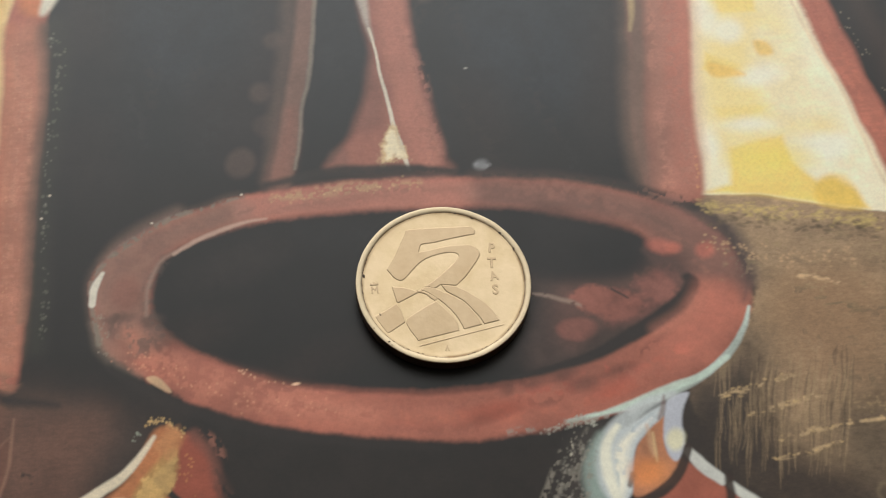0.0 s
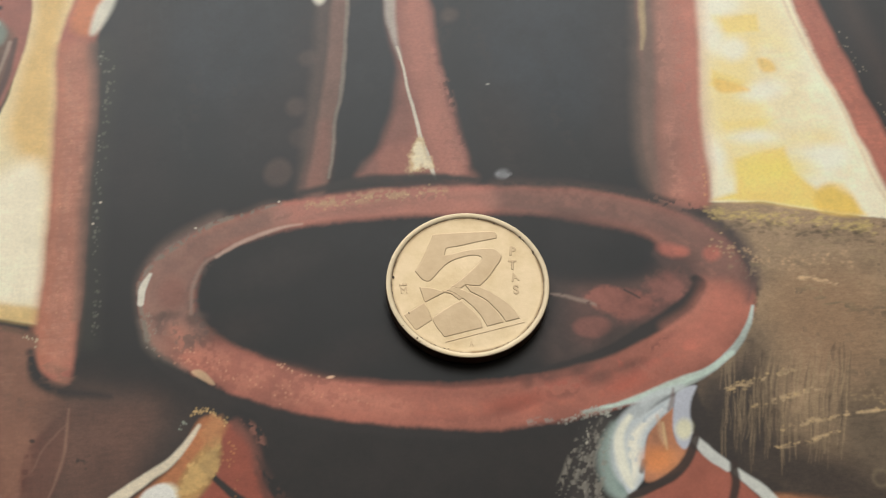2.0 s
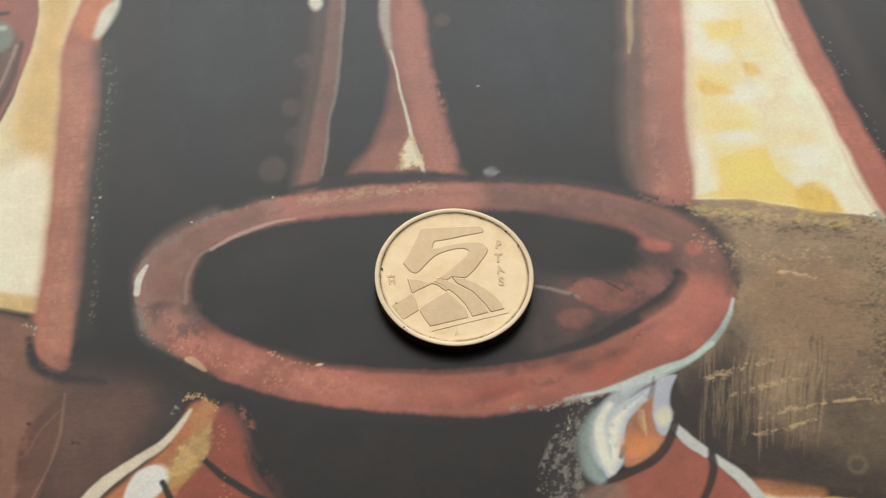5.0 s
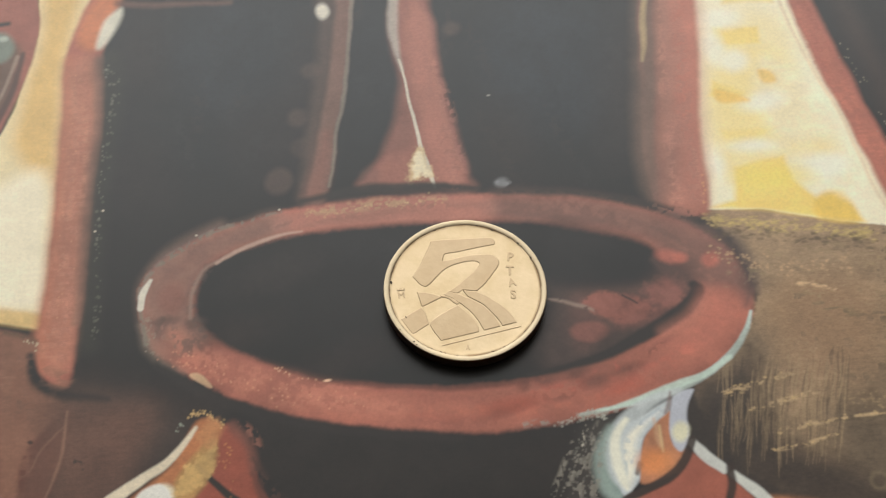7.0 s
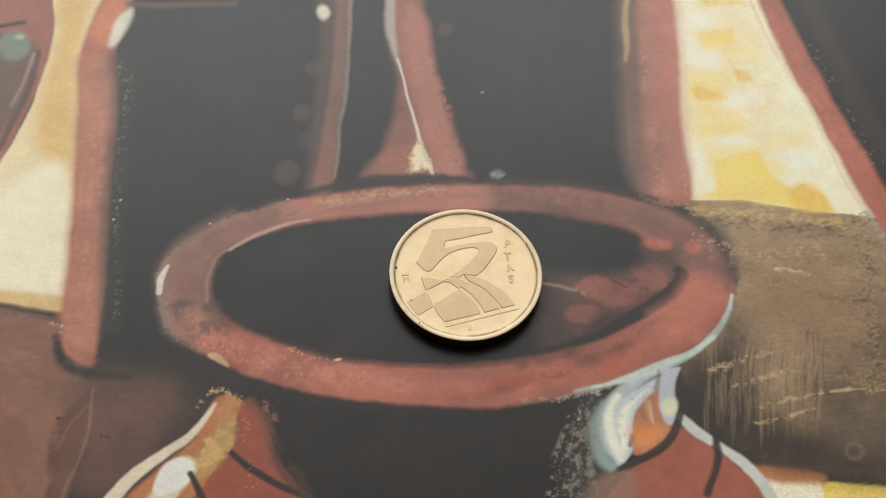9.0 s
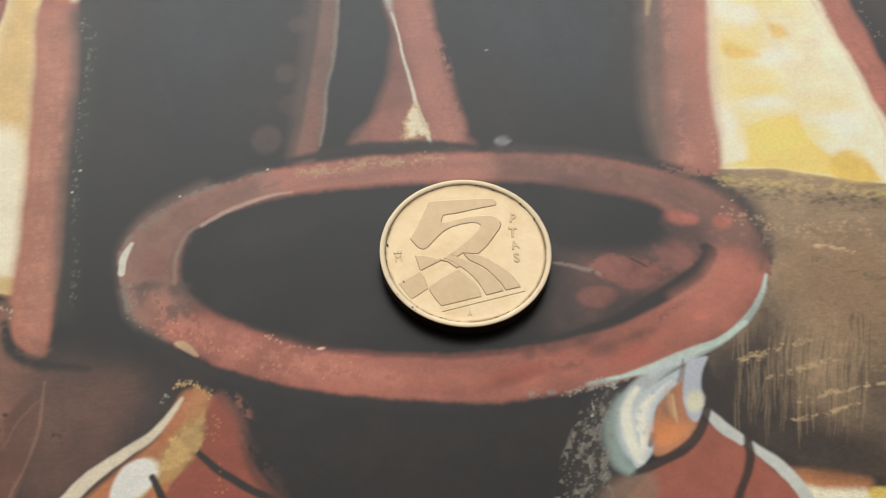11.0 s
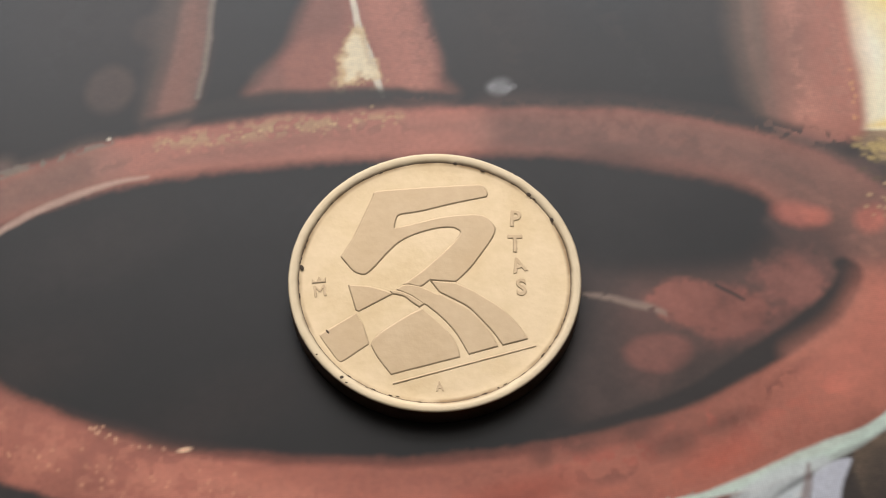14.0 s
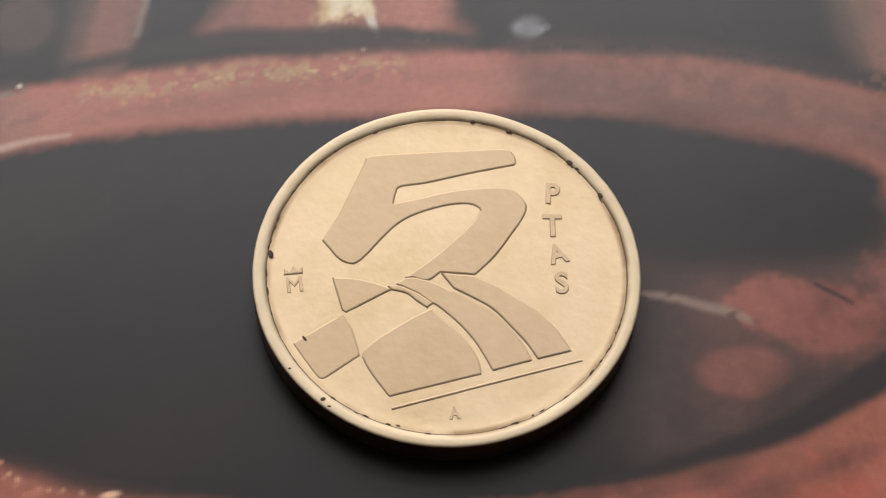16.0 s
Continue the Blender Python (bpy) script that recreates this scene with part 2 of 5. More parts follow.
WOB1, WOB2 = cloud(2.4, 11, 3), cloud(2.4, 12, 3)
WOB3, WOB4 = cloud(6.0, 13, 2), cloud(6.0, 14, 2)
BROAD, MID, FINE = cloud(9.0, 21, 3), cloud(2.5, 22, 3), cloud(0.6, 23, 2)
QX, QY = PX + 0.07 * WOB1 + 0.16 * WOB3, PY + 0.07 * WOB2 + 0.16 * WOB4
TOOTH = np.full(PX.shape, 0.1)
INK = np.empty(PX.shape + (3,))
INK[:] = srgb(24, 22, 22)


def curve(points, closed):
    """Points along a smooth line through the given ones, with the widths that they carry."""
    p = np.array(points, float)
    n = len(p)
    out = []
    for i in range(n if closed else n - 1):
        if closed:
            a, b, c, d = p[i - 1], p[i], p[(i + 1) % n], p[(i + 2) % n]
        else:
            a, b, c, d = p[max(i - 1, 0)], p[i], p[i + 1], p[min(i + 2, n - 1)]
        for t in np.linspace(0, 1, 6, endpoint=False):
            out.append(0.5 * (2 * b + (c - a) * t + (2 * a - 5 * b + 4 * c - d) * t * t + (3 * b - 3 * c + d - a) * t ** 3))
    if not closed:
        out.append(p[-1])
    return np.array(out)


def window_of(lo, hi, pad):
    i0, i1 = np.searchsorted(GX, (lo[0] - pad, hi[0] + pad))
    j0, j1 = np.searchsorted(GY, (lo[1] - pad, hi[1] + pad))
    return slice(max(j0 - 1, 0), j1 + 1), slice(max(i0 - 1, 0), i1 + 1)


tooth_now = [0.25]


def lay(where, cover, colour, mottled):
    c = np.array(srgb(*colour))
    tone = 1 + mottled * (0.6 * MID[where] + 0.5 * BROAD[where] + 0.35 * FINE[where])
    k = np.clip(cover, 0, 1)[..., None]
    TOOTH[where] += (tooth_now[0] - TOOTH[where]) * k[..., 0]
    INK[where] = INK[where] * (1 - k) + c * np.clip(tone, 0.2, 2.0)[..., None] * k


def fill(points, colour, soft=0.15, alpha=1.0, mottled=0.15, smooth=True, ragged=0.0):
    """A painted patch with that outline; its edge fades over soft millimetres."""
    c = curve(points, True) if smooth else np.array(points, float)
    w = window_of(c.min(0), c.max(0), soft + 1)
    x, y = QX[w], QY[w]
    dist, inside = np.full(x.shape, 1e9), np.zeros(x.shape, bool)
    for (ax, ay), (bx, by) in zip(c, np.roll(c, -1, 0)):
        dx, dy = bx - ax, by - ay
        t = np.clip(((x - ax) * dx + (y - ay) * dy) / (dx * dx + dy * dy + 1e-12), 0, 1)
        np.minimum(dist, (x - ax - t * dx) ** 2 + (y - ay - t * dy) ** 2, out=dist)
        if ay != by:
            inside ^= ((ay > y) != (by > y)) & (x < (bx - ax) * (y - ay) / (by - ay) + ax)
    dist = np.where(inside, 1, -1) * np.sqrt(dist) + ragged * (0.6 * MID[w] + FINE[w])
    k = np.clip(0.5 + dist / (2 * soft), 0, 1)
    lay(w, alpha * k * k * (3 - 2 * k), colour, mottled)


def stroke(points, widths, colour, soft=0.12, alpha=1.0, mottled=0.12, dry=0.0):
    """A brush stroke along a smooth line; its width runs evenly through the widths. dry: how far the brush skips."""
    p = np.column_stack([np.array(points, float), np.interp(np.linspace(0, 1, len(points)), np.linspace(0, 1, len(widths)), widths)])
    c = curve(p, False)
    w = window_of(c[:, :2].min(0), c[:, :2].max(0), max(widths) + soft + 0.6)
    x, y = QX[w], QY[w]
    best = np.full(x.shape, -1e9)
    for (ax, ay, aw), (bx, by, bw) in zip(c, c[1:]):
        dx, dy = bx - ax, by - ay
        t = np.clip(((x - ax) * dx + (y - ay) * dy) / (dx * dx + dy * dy + 1e-12), 0, 1)
        np.maximum(best, (aw + t * (bw - aw)) / 2 - np.hypot(x - ax - t * dx, y - ay - t * dy), out=best)
    k = np.clip(0.5 + best / (2 * soft), 0, 1)
    k = k * k * (3 - 2 * k)
    if dry:
        k = k * np.clip((FINE[w] + 0.5 * MID[w]) * 2.2 + 1 - dry * 1.6, 0, 1)
    lay(w, alpha * k, colour, mottled)


def dab(x, y, rx, ry, colour, soft=0.5, alpha=1.0, turn=0.0, mottled=0.12):
    """A soft oval touch of paint."""
    w = window_of((x - max(rx, ry), y - max(rx, ry)), (x + max(rx, ry), y + max(rx, ry)), soft + 0.5)
    c, s = math.cos(radians(turn)), math.sin(radians(turn))
    u, v = (QX[w] - x) * c + (QY[w] - y) * s, -(QX[w] - x) * s + (QY[w] - y) * c
    k = np.clip(0.5 + (1 - np.hypot(u / rx, v / ry)) * min(rx, ry) / (2 * soft), 0, 1)
    lay(w, alpha * k * k * (3 - 2 * k), colour, mottled)


def specks(points, width, count, colour, size=(0.12, 0.3), alpha=0.8, long=1.0):
    """Grains of pastel scattered along a line, within width of it."""
    c = curve(points, False)
    for _ in range(count):
        f = rng.uniform(0, len(c) - 1.001)
        i = int(f)
        q = c[i] + (c[i + 1] - c[i]) * (f - i) + rng.normal(0, width / 2.5, 2)
        r = max(0.1, rng.uniform(*size) / 2 + 0.02)
        dab(q[0], q[1], r * long, r, colour, 0.09, alpha * rng.uniform(0.35, 1), rng.uniform(-25, 15))


def scumble(points, half, count, colours, length=(4, 12), width=(0.3, 1.2), alpha=0.3, dry=0.15):
    """Loose brush marks that follow a line within half millimetres of it, in turn of the colours."""
    c = curve(points, False)
    gone = np.concatenate([[0], np.cumsum(np.hypot(*np.diff(c, axis=0).T))])
    for k in range(count):
        a = rng.uniform(0, gone[-1])
        t = np.clip(a + np.linspace(0, rng.uniform(*length), 5), 0, gone[-1])
        if t[-1] - t[0] < 1.0:
            continue
        p = np.column_stack([np.interp(t, gone, c[:, 0]), np.interp(t, gone, c[:, 1])])
        d = p[-1] - p[0]
        side = np.array([-d[1], d[0]]) / (np.hypot(*d) + 1e-9)
        p = p + side * (rng.uniform(-half, half) + np.linspace(0, rng.normal(0, 0.3), 5)[:, None])
        w = rng.uniform(*width)
        stroke(p.tolist(), [w * 0.4, w, w * 0.5], colours[k % len(colours)], 0.45, alpha * rng.uniform(0.4, 1), 0.2, dry)


SOOT, RED = (18, 17, 18), (176, 105, 90)
CREAM, YELLOW, TAN, ORANGE = (250, 244, 222), (248, 218, 110), (154, 130, 105), (206, 136, 88)

tooth_now[0] = 0.08
# the black ground: window sheen painted bluish into the far side, browner near side
fill([(-41.49, 17.83), (-27.2, 18), (8.28, 16), (30.98, 10.16), (35.38, 35.75), (-41.51, 46.75)], (20, 26, 31), 6, 0.8, 0.1)
fill([(-44.31, -5.88), (-32.72, -6.59), (-18.39, -14.12), (9.04, -18.2), (8.13, -29.71), (-23.02, -27.96), (-44.46, -25.39)], (24, 18, 17), 3, 0.95, 0.2)

# browner thin places in the black ground, and dabs of painted bluish sheen
for q, rx, ry, tone in (((-35.07, 38.48), 3, 7, (40, 33, 31)), ((-35.96, 21.16), 4, 6, (36, 29, 28)), ((-23.4, 36.04), 8, 9, (34, 42, 52)), ((-15.43, 30.72), 3, 8, (44, 36, 36)),
                        ((-7.72, 33.91), 4, 9, (34, 40, 48)), ((12.42, 30.33), 8, 10, (32, 42, 54)), ((20.65, 25.87), 3, 9, (44, 36, 35)), ((5.95, 20.47), 3, 5, (40, 32, 31)),
                        ((-19.84, 23.88), 5, 6, (36, 31, 33)), ((49.63, 29.5), 6, 5, (32, 29, 29))):
    dab(q[0], q[1], rx, ry, tone, 3.2, 0.6, rng.uniform(-10, 10), 0.3)
for k in range(60):
    q = (rng.uniform(-34, 24), rng.uniform(8, 48))
    a, n = radians(rng.uniform(60, 115)), rng.uniform(2, 5)
    stroke([(q[0] - n * math.cos(a), q[1] - n * math.sin(a)), q, (q[0] + n * math.cos(a), q[1] + n * math.sin(a))], [0.4, 1.6, 0.5],
           ((44, 36, 34), (20, 19, 20), (36, 39, 43))[k % 3], 0.8, 0.3, dry=0.3)

tooth_now[0] = 0.26
# brown cloth at the picture's right
fill([(26.35, 8.44), (36.99, 6.04), (47.38, 2.96), (52.97, -3.17), (54.23, -14.51), (50.99, -28.18), (41.96, -29.79), (33.71, -27.84), (28.58, -25.44), (24.01, -19.34), (22.65, -14.19), (28.45, -8.35), (30.63, -3.38), (29.23, 3.73)], TAN, 0.5, 1, 0.3, ragged=0.2)
fill([(21.91, -14.82), (27.01, -12.93), (29.94, -17.95), (33.48, -22.6), (37.9, -25.55), (42.32, -28.14), (32.2, -29.27), (26.75, -25.22), (22.05, -19.8)], (56, 46, 41), 3.4, 0.85, 0.3)
fill([(40.21, -14.21), (54.9, -11.67), (50.06, -32.11), (32.2, -29.27), (33.35, -23.28)], (72, 60, 50), 3.0, 0.6, 0.3)
dab(*(36.6, -6.4), 5, 4, (150, 120, 88), 3, 0.7)
fill([(34.61, -29.57), (49.9, -32.76), (48.54, -38.5), (33.2, -36.66)], YELLOW, 0.2, 1, 0.1, smooth=False)
fill([(28.16, -27.77), (32.35, -28.48), (34.91, -29.6), (33.2, -36.66), (27.87, -36.02)], CREAM, 0.3, 1, 0.08)
stroke([(27.89, -27.54), (31.14, -28.34), (34.96, -29.34)], [1.4, 2.0, 1.2], ORANGE, 0.5)

tooth_now[0] = 0.03
# yellow wedge at the right, with its rails
fill([(29.44, 45.59), (29.29, 40.06), (28.31, 28.6), (26.85, 16.09), (26.66, 12.02), (26.72, 7.84), (32.49, 7.09), (36.93, 5.73), (42.63, 4.12), (48.25, 2.38), (46.76, 8.6), (44.95, 17.03), (43.04, 24.9), (41.44, 31.23), (40.51, 38.53), (39.87, 44.15)], CREAM, 0.16, 1, 0.05, smooth=False)
fill([(27.69, 8.03), (30.22, 8.66), (30.92, 12.77), (36.38, 13.69), (36.89, 10.53), (39.33, 7.8), (42.14, 8.4), (43.8, 3.97), (36.93, 5.73), (32.48, 7.02)], YELLOW, 0.5, 0.9, 0.08, smooth=False)
fill([(30.3, 17.95), (36.44, 17.73), (34.14, 16.37), (30.66, 16)], YELLOW, 0.5, 0.6, smooth=False)
fill([(30.43, 24.87), (32.35, 23.92), (34.62, 22.18), (31.62, 21.64), (29.87, 22.8)], YELLOW, 0.45, 0.85, smooth=False)
fill([(35.54, 25.04), (37.11, 26.04), (38.03, 24.54), (36.66, 23.52)], YELLOW, 0.4, 0.9, smooth=False)
fill([(31.47, 32.39), (36.54, 31.89), (36.46, 29.43), (31.27, 29.95)], YELLOW, 0.4, 0.85, smooth=False)
fill([(33.78, 38.54), (38.67, 37.88), (38.9, 35.14), (33.3, 35.71)], YELLOW, 0.6, 0.7, smooth=False)
fill([(39.36, 7.96), (42.14, 8.4), (43.29, 4.12), (38.83, 5.17)], (232, 196, 84), 0.5, 0.7)
fill([(30.99, 28.25), (38.18, 27.28), (43.11, 9.88), (39.1, 13.66), (29.25, 11.69)], (248, 226, 142), 2.0, 0.6, 0.03)
fill([(32.19, 33.36), (38.58, 33.39), (40.07, 26.16), (36.66, 18.95), (30.33, 18.12)], (248, 228, 152), 2.0, 0.45, 0.03)
fill([(36.13, 27.56), (40.96, 23.46), (42.38, 16.53), (37.4, 15.53), (34.94, 20.86)], (250, 244, 222), 1.2, 0.6)
fill([(39.97, 11.1), (43.74, 13.05), (44.6, 7.28), (41.99, 7.62)], (250, 244, 222), 0.9, 0.7)
for q, rx, ry in (((33.21, 27.35), 1.6, 1.6), ((35.48, 21.25), 2.4, 1.2), ((33.56, 15.38), 2.6, 0.9), ((41.18, 11.85), 2.2, 1.6), ((32.64, 33.54), 2.4, 1.4), ((28.92, 13.46), 1.0, 2.2)):
    dab(q[0], q[1], rx, ry, (252, 250, 240), 0.9, 0.85, rng.uniform(-15, 25), 0.03)
dab(*(34.93, 11.11), 3.6, 1.4, (250, 228, 120), 1.2, 0.8, -8, 0.04)
dab(*(31.18, 29.47), 1.2, 2.6, (252, 250, 240), 0.7, 0.8, 0, 0.03)
fill([(35.58, 25.62), (37.03, 25.18), (37.44, 23.75), (35.92, 23.73)], (244, 206, 112), 0.4, 0.8)
fill([(30.63, 23.67), (33.39, 22.33), (33.91, 21.54), (30.79, 21.74)], (244, 204, 108), 0.4, 0.8)
tooth_now[0] = 0.04
stroke([(40.79, 44.03), (41.61, 37.48), (43.15, 28.36), (45.34, 18.65), (47.55, 10.11), (49.5, 2.3), (52.76, -6.94)], [2.6, 2.8, 3.2, 3.6], RED, 0.5)
stroke([(45.1, 43.43), (46.21, 36.85), (47.8, 27.74), (50.06, 17.19), (52.18, 6.3), (54.34, -1.81)], [1.8, 2.2, 2.6, 2.4], (64, 50, 47), 1.4, 0.6)
stroke([(39.13, 39.64), (40.34, 31.38), (41.96, 25.05), (43.88, 17.17), (45.58, 8.76), (47.15, 2.83)], [0.4], (226, 208, 182), 0.25, 0.7)
stroke([(46.96, 3.17), (48.26, -0.65), (50.39, -5.89)], [1.0, 0.7], (160, 160, 150), 0.3, 0.8, dry=0.4)
specks([(45.26, 27.64), (47.86, 19.15), (49.81, 9.01)], 1.2, 30, (150, 140, 125), (0.1, 0.22), 0.6)
fill([(25.46, 46.13), (31.01, 45.37), (30.41, 39), (29.34, 28.47), (27.78, 15.96), (27.35, 7.6), (23.25, 7.97), (21.5, 11.88), (21.83, 20.91)], RED, 0.5, 1, 0.12)
fill([(24.46, 46.27), (26.88, 45.94), (25.01, 29.05), (23.23, 16.56), (22.73, 8.91), (20.64, 12), (20.95, 21.03), (22.77, 32.86)], (112, 90, 82), 1.3, 0.95, 0.12)
stroke([(27.31, 43.09), (25.84, 28.93), (24.43, 17.23), (23.97, 9.95)], [1.6, 1.8, 1.8, 2.0], (168, 124, 112), 0.9, 0.6)
fill([(24.15, 18.1), (27.51, 17.65), (27.01, 7.96), (22.01, 8.61)], (140, 98, 90), 1.4, 0.6)
stroke([(25.33, 43.36), (23.6, 32.75), (23.02, 28.88)], [0.5, 0.7, 0.3], (190, 170, 130), 0.3, 0.7)
stroke([(29.45, 36.37), (28.24, 27.46), (27.25, 19.63), (26.22, 12.82), (25.15, 9.19)], [2.6, 3.0, 3.2, 3.4], (194, 126, 112), 1.3, 0.6)
specks([(27.26, 12.76), (27.07, 8.35)], 0.25, 12, (205, 150, 110), (0.15, 0.3), 0.8)

tooth_now[0] = 0.12
# the spike at the middle
fill([(-4.51, 43.86), (-5.46, 40.57), (-5.52, 37.21), (-5.32, 33.85), (-5.11, 29.72), (-5.83, 24.99), (-6.93, 21.98), (-8.16, 19.01), (-9.96, 16.94), (-10.57, 15.64), (-6.18, 15.05), (-2.28, 14.83), (2.19, 13.93), (1.56, 15.39), (1.08, 18.54), (0.69, 22.11), (0.04, 25.77), (-0.38, 29.87), (-0.68, 34.02), (-0.79, 37.37), (-1.05, 39.94), (-1.09, 43.36)], (152, 98, 88), 0.9, 1, 0.12)
fill([(-3.01, 41.07), (-0.86, 38.22), (-0.7, 32.37), (-0.29, 25.82), (0.51, 20.17), (1.13, 15.06), (-1.57, 15.42), (-2.68, 21.39), (-3.45, 27.87), (-3.84, 33.64)], (182, 120, 108), 0.9, 0.75, 0.08)
fill([(-5.37, 28.94), (-6.15, 23.45), (-7.41, 20.08), (-4.45, 20.07), (-3.98, 23.94), (-4.58, 28.02)], (112, 78, 72), 1.0, 0.5)
stroke([(-5.06, 43.08), (-5.26, 38.01), (-5.01, 34.22), (-4.78, 31.3)], [1.3, 1.2, 0.7, 0.3], (186, 184, 182), 0.35, 0.7)
stroke([(-4.91, 32.96), (-4.61, 30.06), (-4.11, 25.55), (-3.4, 20.71), (-2.73, 17.12), (-2.11, 14.58)], [0.28, 0.28, 0.34, 0.45, 0.6, 0.3], (212, 206, 198), 0.12)
fill([(-3.37, 20.31), (-2.85, 19.46), (-2.56, 17.48), (-2.38, 15.92), (-2.73, 15.66), (-3.35, 16.05), (-4.68, 15.77), (-4.67, 17.38), (-4.46, 18.36), (-3.98, 19.38)], (206, 184, 146), 0.4, 0.9, 0.15, ragged=0.35)
fill([(-3.52, 19.32), (-2.95, 18.31), (-2.63, 16.03), (-3.58, 16.39), (-4.24, 16.32), (-4.13, 18.31)], (230, 222, 200), 0.3, 0.9, 0.1, ragged=0.3)
stroke([(-9.37, 15.17), (-6.19, 14.9), (-2.3, 14.61), (2.17, 13.7)], [0.5, 0.9, 0.6], (44, 38, 36), 0.35, 0.8, dry=0.3)
specks([(-4.39, 19.13), (-4.51, 16.2), (-3.17, 15.87)], 0.5, 16, (205, 180, 140), (0.12, 0.26), 0.7)

# the narrow bar beside it
stroke([(-12.5, 43.39), (-12.59, 37.96), (-13.89, 29.1), (-15.06, 22), (-16.17, 15.26)], [3.6, 3.2, 3.0, 3.0], (84, 68, 64), 0.9, 0.9)
stroke([(-10.94, 43.16), (-11.61, 37.82), (-12.8, 28.95), (-14.1, 21.87), (-15.46, 15.31)], [2.0, 1.9, 2.0, 2.4], (122, 92, 84), 0.4, 1)
stroke([(-13.89, 23.27), (-14.75, 19.12), (-15.83, 15.08)], [1.0, 1.8, 2.4], (150, 96, 86), 1.2, 0.5)
stroke([(-10, 43.03), (-10.62, 37.68), (-11.71, 28.8), (-12.86, 22.42), (-13.98, 16.22)], [0.6, 0.5, 0.35], (144, 135, 128), 0.22, 0.65)
dab(*(-13.68, 41.36), 0.75, 1.1, (226, 224, 218), 0.35)
for q, r, a in (((-17.22, 26.26), 1.1, 0.5), ((-19.78, 17.56), 1.6, 0.5), ((-15.52, 32.67), 1.0, 0.4), ((-16.86, 21.89), 1.3, 0.3), ((-9.44, 16.65), 1.2, 0.35)):
    dab(q[0], q[1], r, r * 1.1, (92, 74, 70), 0.5, a)
dab(*(1.4, 36.62), 1.0, 0.9, (92, 74, 70), 0.5, 0.5)
specks([(4.66, 14.26), (5.94, 14.09)], 0.5, 16, (140, 145, 156), (0.3, 0.6), 0.6)
dab(*(5.31, 14.24), 0.75, 0.65, (122, 126, 136), 0.35, 0.8)
dab(*(5.11, 26.32), 0.18, 0.1, (150, 150, 150), 0.1)

tooth_now[0] = 0.05
# left bar, yellow field and vessel beyond it
fill([(-47.51, 56.17), (-47.87, 42.36), (-50.31, 32.14), (-53.04, 25.71), (-57.06, 19.63), (-60.3, 13.63), (-60.07, 5.43), (-54.11, 3.84), (-46.74, 1.7), (-46.06, 7.12), (-45.21, 17.29), (-44.59, 29.67), (-44.09, 40.07), (-41.37, 46.93), (-40.16, 55.16)], (236, 222, 184), 0.2, 1, 0.07, smooth=False)
fill([(-46.77, 56.07), (-47.51, 42.31), (-49.62, 32.91), (-50.28, 26.19), (-45.47, 21.4), (-44.31, 39.21), (-40.9, 55.26)], (222, 184, 112), 1.6, 0.85, 0.1)
fill([(-60.19, 9.69), (-52.98, 19.92), (-46.83, 22.41), (-46.04, 13.39), (-46.73, 4.13), (-60.11, 6.97)], (248, 242, 224), 1.6, 0.9, 0.05)
fill([(-60.1, 6.43), (-46.74, 3.75), (-46.74, 1.7), (-54.11, 3.69), (-60.07, 5.2)], (214, 180, 112), 0.5, 0.8)
tooth_now[0] = 0.05
fill([(-63, 58.3), (-49.71, 56.47), (-47.8, 46.89), (-47.73, 43.24), (-48.79, 37.15), (-51.01, 31.37), (-54.39, 23.39), (-61.62, 13.01)], (154, 92, 80), 0.3, 1, 0.15)
fill([(-62.58, 44.34), (-51.08, 41.9), (-50.2, 37.34), (-53.08, 29.09), (-61.87, 21.07)], (96, 78, 66), 1.0, 0.9)
dab(*(-52.79, 41.23), 2.0, 2.4, (122, 136, 130), 0.5, 0.9)
dab(*(-52.09, 42.57), 0.5, 0.4, (176, 188, 184), 0.3)
stroke([(-59, 44.58), (-54.69, 44.63), (-51.46, 44.83)], [0.8, 0.6], (50, 38, 36), 0.3)
stroke([(-49.65, 39.92), (-50.68, 34.78), (-52.74, 29.47), (-54.42, 25.47)], [0.6, 0.9, 0.6], (66, 46, 42), 0.3, 0.8)
stroke([(-50.36, 39.57), (-51.74, 34.92), (-53.11, 31.65)], [0.5, 0.3], (170, 150, 140), 0.25, 0.6)
fill([(-39.8, 55.11), (-40.99, 48.72), (-42.47, 45.25), (-43.8, 41.81), (-44.53, 38.35), (-44.73, 29.69), (-45.27, 18.92), (-46.33, 5.61), (-47.27, -4.04), (-46.24, -5.34), (-44.31, -5.73), (-43.14, -5.29), (-42.57, -0.92), (-41.73, 8.9), (-40.95, 20.82), (-40.14, 29.08), (-39.99, 38.63), (-38.52, 44.72), (-36.5, 54.66)], RED, 0.45, 1, 0.14)
stroke([(-44.11, 38.29), (-44.31, 29.63), (-44.93, 18.88), (-45.94, 5.56), (-46.75, -3.37)], [1.4, 1.6, 1.8, 2.2], (186, 116, 90), 0.7, 0.6)
stroke([(-40.42, 37.8), (-40.56, 29.14), (-41.39, 19.23), (-42.05, 9.72), (-42.67, 2.1)], [1.2, 1.0, 1.2, 1.0], (130, 96, 86), 0.5, 0.8)
fill([(-43.23, 40.84), (-42.04, 45.19), (-39.54, 48.52), (-36.56, 51.84), (-38.52, 44.72), (-40.4, 39.57)], (206, 128, 86), 0.8, 0.8)
stroke([(-38.28, 46.14), (-33.11, 45.08), (-24.5, 44.28)], [0.9, 0.5], (110, 78, 70), 0.5, 0.8)
